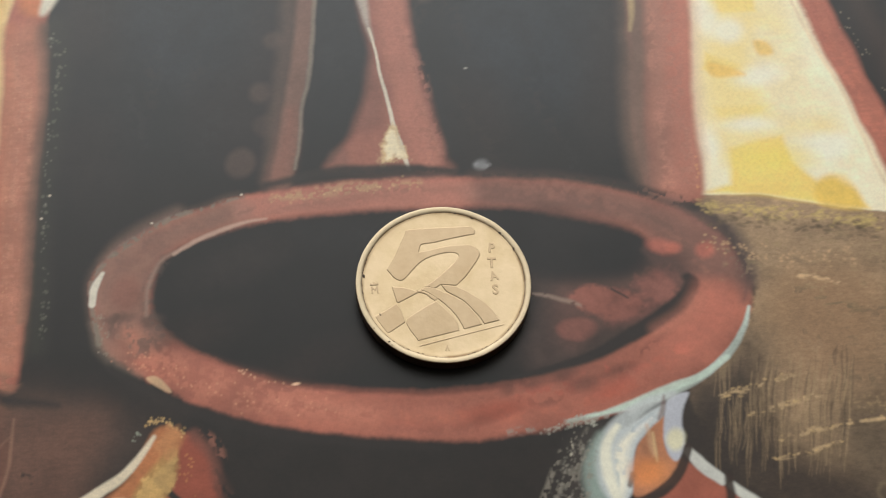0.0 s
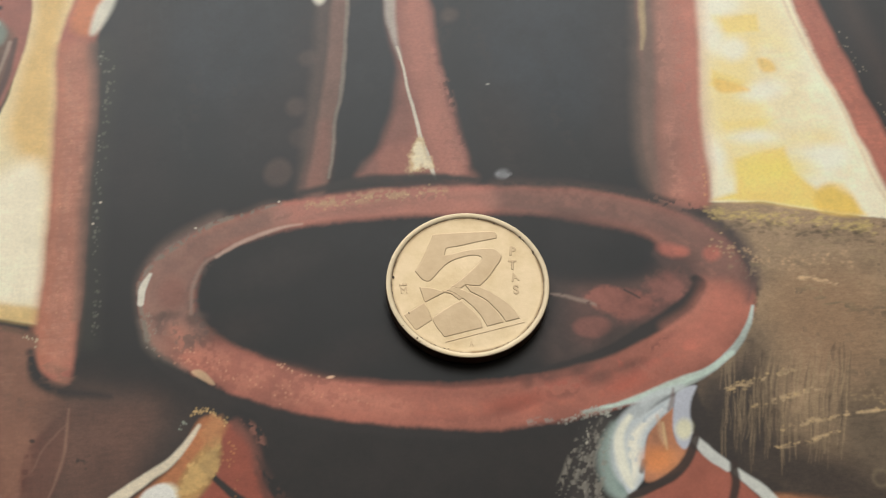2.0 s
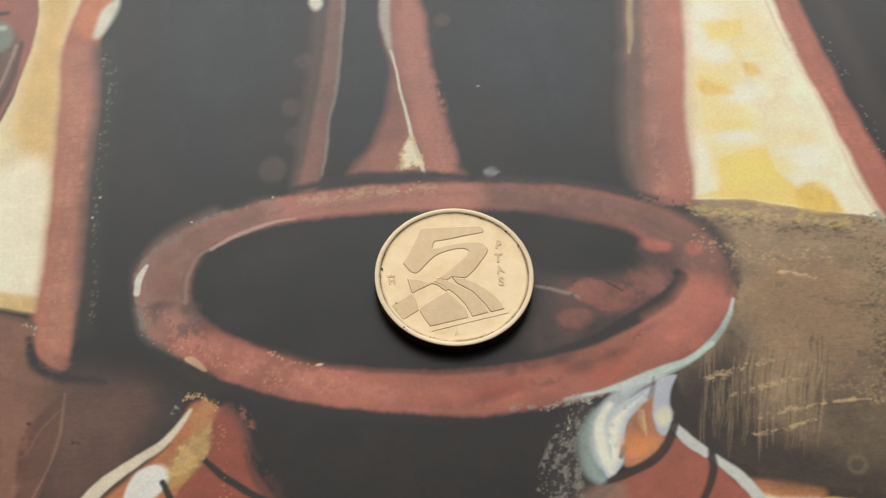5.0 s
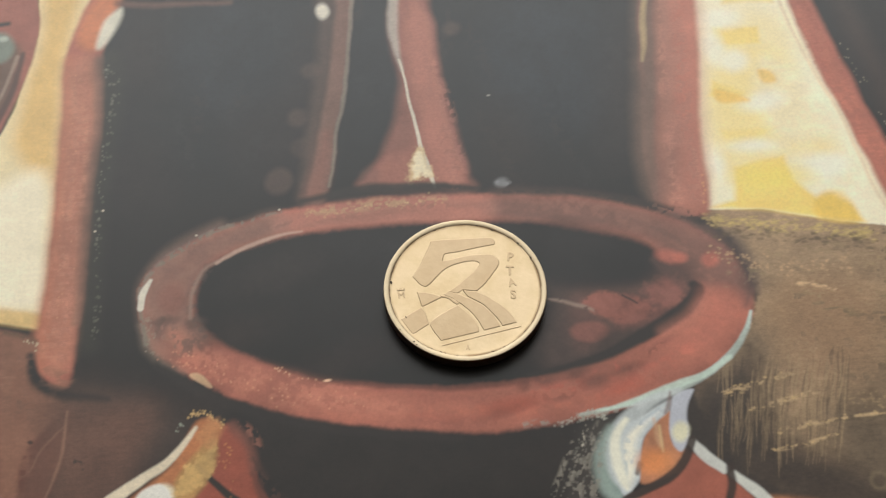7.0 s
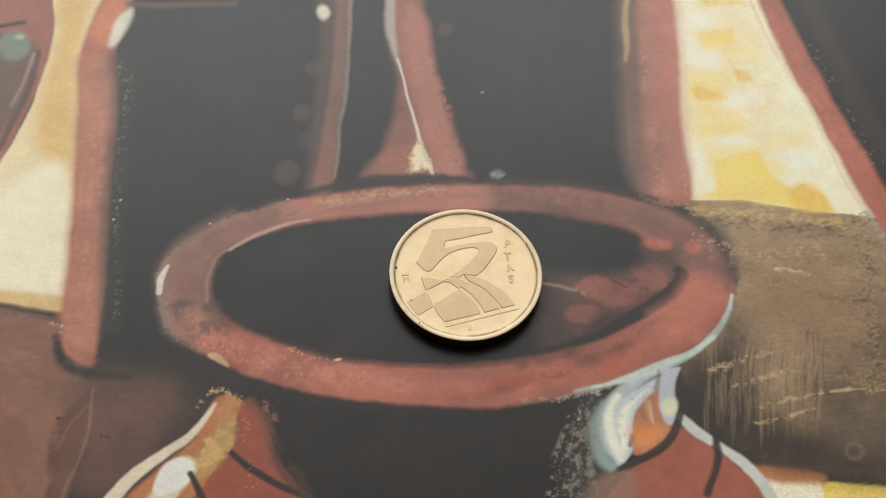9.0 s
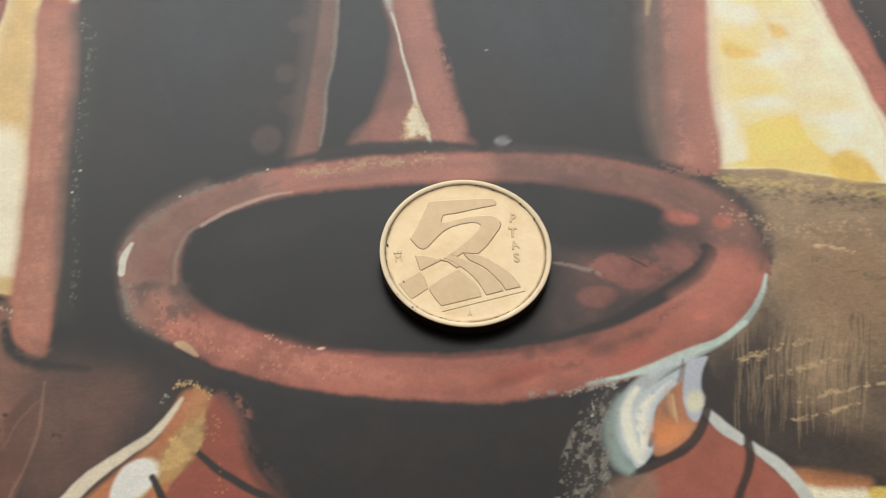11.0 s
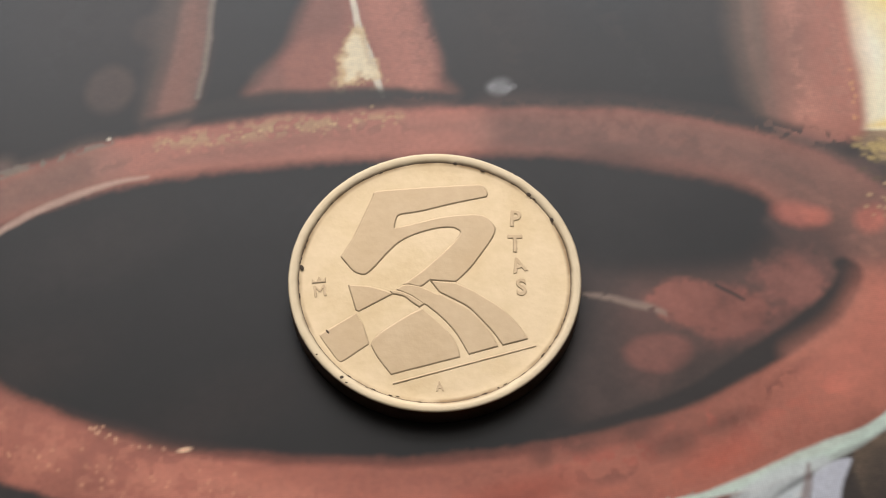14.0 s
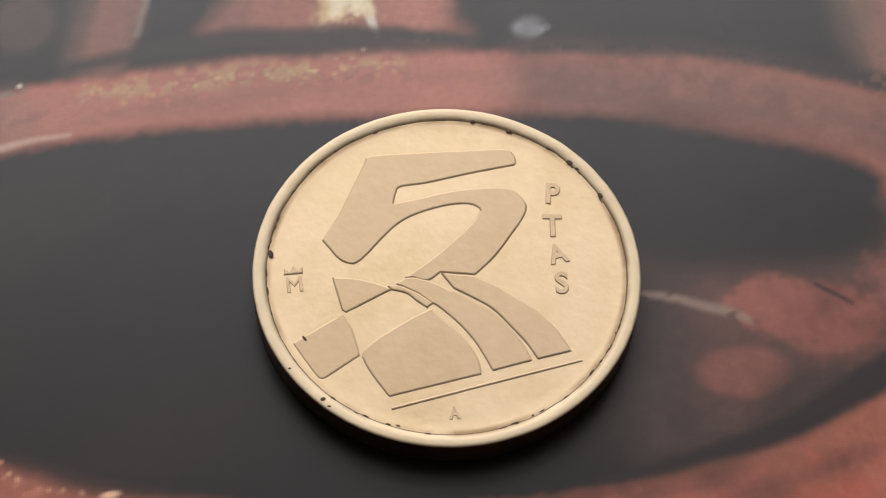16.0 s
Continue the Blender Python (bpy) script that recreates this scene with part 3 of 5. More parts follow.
fill([(-40.82, 39.98), (-39.91, 43.45), (-38.01, 45.38), (-37.74, 44.25), (-38.8, 41.5), (-40.11, 39.53)], (216, 217, 210), 0.5, 0.95)
fill([(-43.98, 36.51), (-40.44, 36.92), (-41.02, 20.83), (-42.07, 8.16), (-42.98, -2.36), (-45.58, -2.04), (-44.81, 17.24)], (184, 130, 108), 1.2, 0.5, 0.2)
stroke([(-39.36, 37.66), (-38.98, 31.5), (-40.12, 21.53), (-40.83, 11.14), (-41.27, -1.09)], [3.0, 2.6, 2.4, 2.0], (46, 46, 40), 1.4, 0.7)
specks([(-39.45, 36.79), (-38.68, 32.32), (-39.83, 22.32), (-40.27, 12.65), (-40.34, 0.29)], 0.7, 90, (110, 112, 102), (0.15, 0.4), 0.45)
specks([(-39.45, 36.79), (-39.83, 22.32), (-40.4, 12.66), (-40.34, 0.29)], 0.5, 24, (150, 150, 142), (0.1, 0.2), 0.4)
specks([(-42.92, 36.37), (-43.4, 22.79), (-44.17, 11.56), (-44.91, 0.87)], 1.2, 46, (206, 150, 120), (0.1, 0.2), 0.7)
fill([(-61.36, 4.45), (-54.1, 2.93), (-46.87, 0.21), (-47.14, -3.69), (-43.18, -8.92), (-43.72, -12.42), (-46.29, -21.94), (-48.15, -26.94), (-60.45, -25.47)], (134, 92, 76), 0.5, 1, 0.16)
stroke([(-61.34, 3.69), (-54.09, 2.32), (-50.15, 1.53), (-47, 0.23)], [0.9, 0.7, 0.5], (92, 70, 54), 0.5, 0.8, dry=0.3)
fill([(-43.31, -8.9), (-44.24, -13.77), (-46.79, -21.88), (-48.15, -26.94), (-49.38, -26.79), (-48.53, -20.18), (-48.29, -14.68), (-46.26, -11.4)], (100, 58, 48), 0.4, 1, 0.14)
stroke([(-43.37, -9.25), (-44.37, -14.11), (-46.41, -20.43), (-47.54, -25.02)], [0.3], (142, 100, 84), 0.2, 0.8)
stroke([(-47.4, -1.66), (-46.75, -4.47), (-44.31, -6.6), (-39.19, -8.11), (-33.48, -10.12)], [0.8, 1.2, 1.6, 1.4], (30, 26, 26), 0.4)
specks([(-48.31, 0.39), (-47, -0.07), (-46.75, -1.15)], 0.3, 14, (190, 175, 150), (0.12, 0.26), 0.8)

tooth_now[0] = 0.06
# the ring
fill([(-35.57, 2.63), (-35.23, 6.18), (-32.87, 8.79), (-29.19, 11.05), (-25.04, 12.47), (-19.69, 13.6), (-14.37, 13.78), (-6.71, 13.79), (2.05, 13.02), (10.71, 11.66), (16.95, 10.13), (21.9, 8.11), (26.21, 5.25), (29.04, 1.56), (30.19, -3.01), (29.7, -6.13), (27.56, -9.75), (23.1, -13.18), (17.87, -14.94), (11.67, -16.15), (4.48, -16.74), (-3.65, -15.96), (-11.76, -14.35), (-18.25, -12.46), (-23.68, -10.26), (-28.6, -7.43), (-32.45, -4.51), (-34.66, -1.27)], RED, 0.42, 1, 0.16, ragged=0.08)
fill([(30.19, -3.01), (29.04, 1.56), (26.21, 5.25), (21.9, 8.11), (16.95, 10.13), (10.71, 11.66), (4.37, 12.64), (4, 9.28), (13.04, 7), (19.11, 4.86), (22.68, 1.87), (25.42, -2.39)], (122, 90, 84), 1.6, 0.85, 0.14)
fill([(-35.47, 1.65), (-35.23, 6.18), (-32.87, 8.79), (-27.42, 11.43), (-20.28, 13.47), (-19.25, 10.75), (-25.76, 8.79), (-28.76, 5.99), (-29.44, 2.16), (-27.86, -1.89), (-31.31, -3.97), (-34.1, -1.72)], (130, 102, 94), 1.2, 0.8, 0.18)
fill([(-19.11, 13.32), (-6.72, 13.72), (2.05, 12.96), (4.77, 10.95), (1.7, 9.59), (-12.24, 10.5), (-19.85, 10.49)], (180, 124, 114), 0.9, 0.65, 0.1)
fill([(-29.54, 2.82), (-28.86, 6.34), (-26.48, 8.21), (-21.63, 9.78), (-16.94, 10.24), (-9.92, 10.26), (-2.94, 9.94), (7.43, 8.69), (13.04, 7), (18.01, 5.27), (21.14, 3.07), (23.6, 0.44), (24.42, -2.26), (22.13, -5.28), (17.17, -8.42), (11.36, -10.15), (5.13, -11.14), (-2.62, -10.9), (-10.31, -9.86), (-16.88, -8.05), (-22.35, -5.49), (-26.74, -2.41), (-28.93, 0.04)], SOOT, 0.55, 1, 0.1, ragged=0.1)
# thin worn patches in the black of the oval
for q, rx, ry, tone in (((-20.67, 5.59), 5, 2.2, (40, 34, 33)), ((-13.4, -6.25), 6, 1.8, (38, 29, 28)), ((-25.01, -1.62), 4, 2, (42, 33, 31)),
                        ((-7.83, 7.22), 5, 1.6, (30, 31, 34)), ((8.71, -9.07), 5, 1.6, (46, 34, 32))):
    dab(q[0], q[1], rx, ry, tone, 2.0, 0.6, rng.uniform(-20, 20), 0.3)
scumble([(-34.61, 1.54), (-34.26, 5.4), (-31, 8.94), (-25.68, 10.79), (-18.6, 11.89), (-9.78, 12.21), (0.72, 11.49), (10.51, 10.04), (17.8, 7.85), (23.08, 4.47), (26.5, 0.72), (27.43, -3.93)], 1.0, 70, ((150, 104, 94), (118, 84, 78), (168, 112, 98), (100, 76, 72)), (4, 14), (0.4, 1.3), 0.2)
scumble([(-33.49, 0.11), (-30.75, -4.04), (-25.79, -7.29), (-18.68, -10.28), (-10.49, -12.28), (-1.78, -13.62), (5.9, -13.98), (13.17, -13.2), (19.56, -11.08), (24.51, -7.98), (26.94, -5.14)], 1.6, 130, ((190, 110, 92), (150, 80, 68), (176, 96, 78), (128, 76, 68), (196, 120, 102)), (5, 18), (0.4, 1.4), 0.24)
scumble([(3.9, -12.15), (10.51, -12.38), (17.38, -10.8), (22.22, -8.31)], 1.2, 30, ((110, 66, 60), (196, 100, 84)), (2, 6), (0.5, 1.3), 0.4)
# glow of red pastel inside its right end
fill([(9.04, 0.53), (13.64, -0.19), (18.33, -0.18), (21.66, 2.8), (24.33, 1.52), (25.05, -1.04), (23.69, -3.9), (19.11, -6.9), (13.4, -9.4), (8.27, -9.92), (7.33, -7.18), (8.66, -2.59)], (74, 58, 56), 1.7, 0.9, 0.2)
fill([(12.03, -0.59), (18.24, -0.78), (22.7, 1.11), (24.44, -0.96), (23.54, -3.28), (18.95, -6.28), (14.6, -8.09), (11.1, -7.65), (10.54, -4.03)], (100, 70, 66), 1.5, 0.75, 0.25)
fill([(9.94, 7.81), (15.06, 6.37), (18.98, 4.21), (20.29, 1.73), (18.84, -0.24), (15.16, -0.5), (11.08, 0.14), (9.1, 1.01)], (27, 26, 28), 1.5, 0.95, 0.1)
dab(*(17.12, 2.26), 3.4, 2.2, (19, 19, 22), 1.3, 0.9, -8)
fill([(12.7, -1.77), (14.29, -1.13), (16.55, -1.66), (18.73, -2.66), (19.59, -4.1), (18.84, -5.32), (16.77, -5.47), (14.45, -4.82), (13.19, -3.53)], (146, 88, 79), 0.5, 0.9, 0.3, ragged=0.35)
fill([(18.96, -1.48), (21.46, -0.09), (22.97, -1.08), (23.23, -2.63), (21.97, -4.04), (19.91, -4.02)], (142, 88, 81), 0.8, 0.8, 0.3, ragged=0.3)
fill([(19.54, -4.09), (22.03, -3.69), (20.59, -5.6), (17.89, -6.51), (15.42, -5.96)], (126, 78, 72), 0.8, 0.6, 0.3, ragged=0.3)
dab(*(12.51, -5.89), 2.0, 1.3, (134, 84, 77), 0.28, 0.85, -10, 0.2)
dab(*(22.46, 2.26), 1.5, 0.85, (186, 106, 94), 0.5, 0.8, -18, 0.3)
dab(*(23.67, 1.98), 0.7, 0.6, (192, 108, 94), 0.35, 0.7)
dab(*(26.65, 1.34), 0.9, 0.9, (184, 104, 92), 0.45, 0.75, 0, 0.3)
stroke([(20.49, 2.02), (21.99, -0.03), (23.23, -2.03)], [0.5, 0.7, 0.5], (92, 66, 64), 0.5, 0.6)
fill([(14.33, -6.41), (17.96, -6.04), (19.18, -6.43), (16.13, -8.05), (12.49, -8.65)], (58, 47, 45), 0.9, 0.75)
stroke([(24.44, -1.57), (24.65, -2.45), (23.38, -4.22), (20.63, -6.02), (17.77, -7.32), (13.97, -8.95), (10.3, -9.88), (5.66, -10.58)], [1.0, 1.5, 1.8, 1.7, 1.5, 1.2, 0.8, 0.4], (36, 31, 31), 0.3, 0.97)
stroke([(8.7, -1.44), (10.3, -1.89), (12.51, -2.84), (13.44, -3.56)], [0.3, 0.45, 0.45, 0.2], (150, 130, 122), 0.2, 0.75, dry=0.5)
stroke([(16.52, -1.9), (17.21, -2.47), (18.08, -3.19)], [0.2, 0.25, 0.15], (44, 36, 36), 0.12, 0.9)
fill([(25.76, -2.35), (28.47, -4.51), (26.74, -8.44), (22.29, -10.8), (17.58, -11.94), (21.08, -8.9), (24.15, -5.75)], (190, 114, 99), 1.8, 0.7, 0.14)
for q, rx, ry in (((7.58, -11.52), 1.3, 0.6), ((5.06, -11.69), 0.7, 0.6), ((12.77, -12.05), 1.5, 0.7), ((10.69, -11.05), 1.1, 0.6), ((3.1, -14.35), 2.2, 0.5), ((16.25, -10.96), 1.4, 0.5)):
    dab(q[0], q[1], rx, ry, (92, 58, 52), 0.5, 0.6, 12)
dab(*(15.4, -13), 2.0, 0.8, (190, 96, 78), 0.7, 0.6, 15)
dab(*(3.71, -13.83), 3.0, 0.9, (172, 84, 66), 0.7, 0.6, 5)
dab(*(-29.5, 0.24), 1.3, 0.8, (76, 58, 54), 0.4, 0.6)
dab(*(-32.91, 1), 1.6, 0.5, (80, 60, 56), 0.4, 0.6)
dab(*(-31.99, 3.79), 1.4, 2.0, (140, 88, 78), 0.7, 0.5)
# the shaded outer side of its right end
stroke([(27.79, 5.62), (29.55, 2.99), (30.29, -0.22), (30.12, -2.74), (29.46, -4.66)], [0.8, 1.7, 2.2, 1.6, 0.5], (76, 64, 64), 0.9, 0.75, 0.2)
stroke([(23.84, 7.51), (26.61, 5.25), (28.29, 2.13)], [1.0, 1.6, 0.8], (104, 82, 80), 0.9, 0.5, 0.2)
# its greyed left end and the glow of its lower side
stroke([(-35.16, 0.76), (-34.43, -1.85), (-32.84, -4.28), (-30.85, -5.76)], [0.8, 1.2, 1.0, 0.4], (122, 108, 100), 0.8, 0.6, 0.2)
stroke([(-33.74, 7.8), (-32.16, 9.18), (-29.65, 10.98), (-26.42, 12.7)], [1.2, 1.8, 1.6, 0.8], (150, 120, 112), 1.0, 0.45, 0.1)
stroke([(-27.35, -4.26), (-22.14, -7.38), (-15.74, -10.12), (-8.58, -12.21), (-1.01, -13.18)], [1.6, 2.6, 2.8, 2.4, 1.4], (190, 116, 101), 1.3, 0.5, 0.1)
stroke([(21.24, -8.72), (25.5, -6.35), (27.36, -3.12)], [1.4, 2.6, 1.6], (198, 118, 103), 1.2, 0.45, 0.1)
stroke([(20.29, -7.04), (22.99, -6.0), (24.78, -4.1)], [1.0, 1.6, 1.4], (200, 128, 112), 0.9, 0.45, 0.1)
# edges of the ring
stroke([(-27.87, -2.27), (-29.17, -0.12), (-29.89, 2.54), (-29.6, 4.79), (-28.14, 7.1)], [0.9, 1.1, 1.0, 0.8], (92, 74, 70), 0.5, 0.7, dry=0.2)
stroke([(-26.25, -4.61), (-22.39, -6.35), (-16.91, -8.54), (-11.45, -10.21)], [0.4, 0.5, 0.4], (196, 124, 106), 0.3, 0.5, dry=0.3)
stroke([(-32.9, 1.32), (-33.22, -0.56), (-31.85, -2.64)], [1.0, 1.4, 0.8], (84, 66, 62), 0.6, 0.6, dry=0.25)
stroke([(-29.94, 0.94), (-29.85, 4.17), (-28.74, 6.65), (-26.95, 7.88)], [0.4, 0.45, 0.3], (156, 128, 120), 0.25, 0.8)
stroke([(-34.66, -1.65), (-35.3, 1.63), (-35.36, 5.54), (-33.34, 8.18), (-29.67, 10.64), (-25.63, 12.28), (-19.69, 13.53)], [0.6, 0.5, 0.5, 0.7, 0.7, 0.3], (122, 118, 110), 0.2, 0.75, dry=0.3)
stroke([(-35.39, 2.93), (-35.08, 4.85), (-34.3, 6.45)], [0.75, 0.8, 0.4], (214, 212, 206), 0.15)
stroke([(-27.08, 7.63), (-24.58, 9.03), (-21.63, 9.98), (-19.26, 10.48), (-17.27, 10.62)], [0.35, 0.55, 0.4, 0.2], (196, 166, 156), 0.18, 0.85)
stroke([(-17.28, 14.58), (-11.93, 15.11), (-7.2, 15.1), (-1.91, 14.66), (2.72, 13.83)], [0.7, 1.2, 1.2, 0.9, 0.4], (40, 36, 35), 0.4, 0.9)
stroke([(5.57, 12.9), (11.35, 12.05), (17.03, 10.67), (21.99, 8.64), (26.31, 6.58)], [0.5, 0.5, 0.9, 1.2, 1.2], (40, 36, 36), 0.45, 0.8, dry=0.2)
stroke([(-33.58, -4.62), (-29.73, -7.9), (-23.71, -10.98), (-17.21, -13.49), (-9.65, -15.51), (-2.1, -16.81)], [0.8, 1.3, 1.1, 0.8], (34, 29, 29), 0.4, 0.9)
stroke([(-13.58, -8.96), (-5.92, -10.6), (0.67, -11.31), (6.79, -11.17)], [0.5, 0.7, 0.5], (110, 62, 54), 0.3, 0.6)
stroke([(-16.49, 12.97), (-12.07, 12.99), (-7.35, 13.12), (-1.19, 12.98)], [0.5, 1.2, 1.1, 0.3], (184, 154, 122), 0.5, 0.7, dry=0.45)
specks([(-16.9, 12.89), (-13.26, 12.81), (-8.55, 12.93), (-3.84, 12.92), (-1.19, 12.91)], 0.95, 60, (200, 170, 130), (0.1, 0.22), 0.5, 1.2)
specks([(-12.09, 12.79), (-7.37, 12.91), (-3.84, 12.92)], 0.7, 24, (214, 186, 146), (0.1, 0.2), 0.6, 1.2)
fill([(-30.35, -6.09), (-29.4, -6.09), (-28.04, -7.37), (-27.94, -7.94), (-29.7, -6.92)], (206, 172, 140), 0.15)
stroke([(-31.53, -1.41), (-27.96, -5.02), (-22.47, -8.2), (-15.92, -10.62), (-8.31, -12.67)], [2.4, 3.0, 3.0, 2.0], (196, 128, 110), 1.2, 0.5, 0.2, dry=0.15)
specks([(-31.88, -3.9), (-26.34, -6.85), (-19.73, -9.16), (-12.1, -11.47)], 1.7, 70, (220, 158, 130), (0.12, 0.26), 0.65)
specks([(-20.7, -6.26), (-19.08, -7.4), (-15.23, -8.5)], 0.5, 18, (228, 176, 146), (0.12, 0.26), 0.75)
specks([(-34.09, -1.09), (-34.61, 1.54), (-34.13, -3.61)], 0.5, 30, (150, 140, 130), (0.12, 0.24), 0.6)
dab(*(-15.5, -8.35), 0.4, 0.16, (236, 196, 168), 0.1)
for q in ((-19.8, 13.82), (-29.15, 11.54), (-40.66, 13.59), (-39.71, 16.21)):
    dab(q[0], q[1], 0.15, 0.13, (200, 190, 178), 0.08)
stroke([(29.75, -5.51), (28.88, -7.92), (27.56, -9.75), (25.12, -11.66), (21.65, -13.66), (17.92, -14.65), (14.52, -15.31), (10.62, -15.78)], [0.3, 0.6, 0.75, 0.75, 0.8, 0.75, 0.4, 0.3], (196, 216, 218), 0.2)
stroke([(17.88, -14.89), (13.38, -15.64), (7.82, -16.26), (4.52, -16.33)], [0.9, 0.8, 0.5], (150, 160, 160), 0.4, 0.7, dry=0.7)
specks([(28.84, 1.06), (29.97, -2.34), (30.19, 2.2)], 0.7, 30, (130, 110, 96), (0.12, 0.3), 0.5)

tooth_now[0] = 0.26
# the brown cloth: worn warm middle, dark folds, flecks along its top and right side
fill([(32.92, -4.33), (39.06, -2.83), (43.03, -5.59), (42.28, -12.16), (37.83, -15.23), (33.16, -13.22)], (160, 128, 101), 3.5, 0.7, 0.12)
fill([(22.66, -13.38), (26.39, -12.03), (29.59, -8.39), (29.3, -14.19), (29.38, -19.87), (32.99, -23.77), (34.73, -27.38), (26.56, -25.06), (21.3, -19.6)], (54, 45, 41), 3.0, 0.88, 0.2)
fill([(26.38, -22.64), (34.13, -24.25), (42.68, -26.97), (44.22, -31.52), (34.98, -29.16), (28.19, -26.27)], (64, 53, 47), 2.2, 0.85, 0.2)
fill([(36.51, -18.62), (41.4, -19.21), (45.81, -21.85), (44.59, -27.2), (37.54, -25.68)], (96, 84, 72), 2.4, 0.6, 0.2)
specks([(27.3, 6.42), (32.09, 5.33), (38.4, 3.74), (44.03, 2.24)], 1.0, 260, (190, 168, 110), (0.14, 0.34), 0.7, 1.9)
specks([(27.1, 5.26), (31.86, 4.1), (38.16, 2.52), (43.78, 1.03)], 1.2, 130, (92, 78, 60), (0.16, 0.4), 0.55, 2.0)
specks([(27.29, 2.5), (31.2, 0.46), (36.17, -0.94), (41.42, -0.83)], 1.6, 110, (198, 164, 128), (0.12, 0.28), 0.65, 1.4)
specks([(35.42, -3.13), (37.04, -3.18), (38.86, -4.47)], 0.5, 22, (216, 184, 146), (0.14, 0.32), 0.75, 1.8)
specks([(45.81, 2.88), (45.55, -4.4), (44.44, -12.42), (43.23, -19.43)], 1.8, 190, (82, 69, 55), (0.14, 0.34), 0.6, 1.2)
specks([(45.81, 2.88), (45.55, -4.4), (44.44, -12.42), (43.23, -19.43)], 2.0, 150, (172, 148, 108), (0.12, 0.28), 0.6, 1.3)
specks([(36.93, -16.55), (40.47, -17.69), (43.83, -19.51)], 1.2, 70, (160, 138, 106), (0.12, 0.28), 0.55, 1.3)
CLOTH = np.array([(25.39, -10.45), (39.39, -10.71), (23.34, -22.28), (36.15, -23.46)])
for k in range(300):
    u, v, n = rng.uniform(0, 1), rng.uniform(0, 0.75), rng.uniform(0.15, 0.5)
    line = [((1 - w) * ((1 - u) * CLOTH[0] + u * CLOTH[1]) + w * ((1 - u) * CLOTH[2] + u * CLOTH[3]) + rng.normal(0, 0.08, 2)).tolist() for w in (v, v + n / 2, v + n)]
    light = k % 3 > 0
    stroke(line, [0.05, rng.uniform(0.08, 0.22), 0.05], (158, 136, 108) if light else (70, 59, 51), 0.14, rng.uniform(0.2, 0.6) * (1 - 0.5 * v))
for line in ([(26.51, -14.21), (29.25, -13.75), (32.85, -13.18)], [(27.91, -16.95), (31.28, -16.43), (35.07, -15.75)], [(30.31, -19.91), (33.88, -19.22), (37.19, -18.99)], [(29.31, -21.95), (32.79, -21.61), (36.06, -20.81)], [(25.37, -14.93), (26.55, -14.71), (27.95, -14.67)], [(37.06, -18.97), (40.18, -19.07), (44.29, -19.7)]):
    for k in range(3):
        d = rng.normal(0, 0.16, 2)
        stroke([(x + d[0], y + d[1]) for x, y in line], [0.1, 0.32, 0.12], (196, 170, 134), 0.16, 0.5, dry=0.2)
    specks(line, 0.4, 14, (200, 172, 128), (0.1, 0.2), 0.7, 1.5)
stroke([(38.42, -26.47), (39.06, -25.79), (39.96, -25.9), (40.28, -26.69), (39.75, -27.44), (38.84, -27.4), (38.43, -26.74)], [0.4, 0.55, 0.4], (122, 108, 88), 0.3, 0.6)

# umber shade under the bar and the bowl
fill([(-44.21, -7.03), (-33.04, -10.81), (-30.95, -13.42), (-35.96, -17.47), (-39.97, -20.91), (-45.14, -20.94)], (76, 59, 53), 3.0, 0.75, 0.2)
fill([(-23.16, -11.68), (-13.59, -15.88), (3.25, -17.93), (9.37, -17.35), (6.98, -27.12), (-20.15, -23.9)], (30, 24, 22), 3.0, 0.85, 0.25)
# smoky umber under the bar
fill([(-42.54, -5.1), (-35.04, -7.43), (-27, -9.8), (-29.88, -13.25), (-34.54, -15.74), (-38.84, -18.58), (-41.89, -13.51)], (56, 44, 40), 3.4, 0.6, 0.3)
fill([(-45.01, -8.24), (-39.91, -8.29), (-34.3, -9.55), (-35.79, -15.54), (-38.71, -20.61), (-44.58, -21.51)], (104, 72, 61), 3.0, 0.8, 0.2)
scumble([(-42.91, 37.25), (-42.83, 24.38), (-43.84, 11.52), (-44.93, -2.12)], 1.3, 46, ((186, 126, 108), (150, 98, 86), (192, 136, 114)), (5, 16), (0.3, 1.0), 0.4)
scumble([(27.74, 41.19), (26.6, 27.1), (25.5, 17.09), (25.16, 9.4)], 1.8, 40, ((186, 128, 114), (150, 106, 96), (172, 116, 104)), (5, 16), (0.4, 1.3), 0.35)
scumble([(41.12, 37.54), (43.12, 27.49), (45.38, 17.8), (47.71, 9.28)], 1.3, 34, ((196, 116, 98), (150, 84, 72)), (4, 12), (0.3, 0.9), 0.4)
scumble([(-1.46, 36.38), (-0.91, 28.78), (0.2, 21.35), (0.51, 15.31)], 0.8, 30, ((184, 124, 112), (140, 92, 84)), (3, 10), (0.4, 1.2), 0.35)
scumble([(27.67, 2.37), (33.23, 0.11), (39.38, -2.21), (49.6, -6.54)], 4.5, 120, ((164, 140, 112), (116, 100, 80), (148, 130, 98), (94, 82, 68)), (1.5, 6), (0.2, 0.9), 0.45, 0.7)
scumble([(31.62, -8.75), (37.65, -10.98), (48, -13.73)], 5.0, 90, ((156, 132, 106), (94, 82, 68), (68, 59, 52)), (2, 7), (0.2, 0.8), 0.4, 0.75)
scumble([(-56.62, -2.14), (-50.11, -5.16), (-45.61, -7.89)], 4, 40, ((150, 106, 88), (112, 78, 66)), (4, 12), (0.6, 2.0), 0.35)
scumble([(-55.83, -9.51), (-51.32, -14.31), (-50.03, -20)], 4, 30, ((146, 102, 84), (116, 80, 66)), (4, 12), (0.6, 2.0), 0.35)
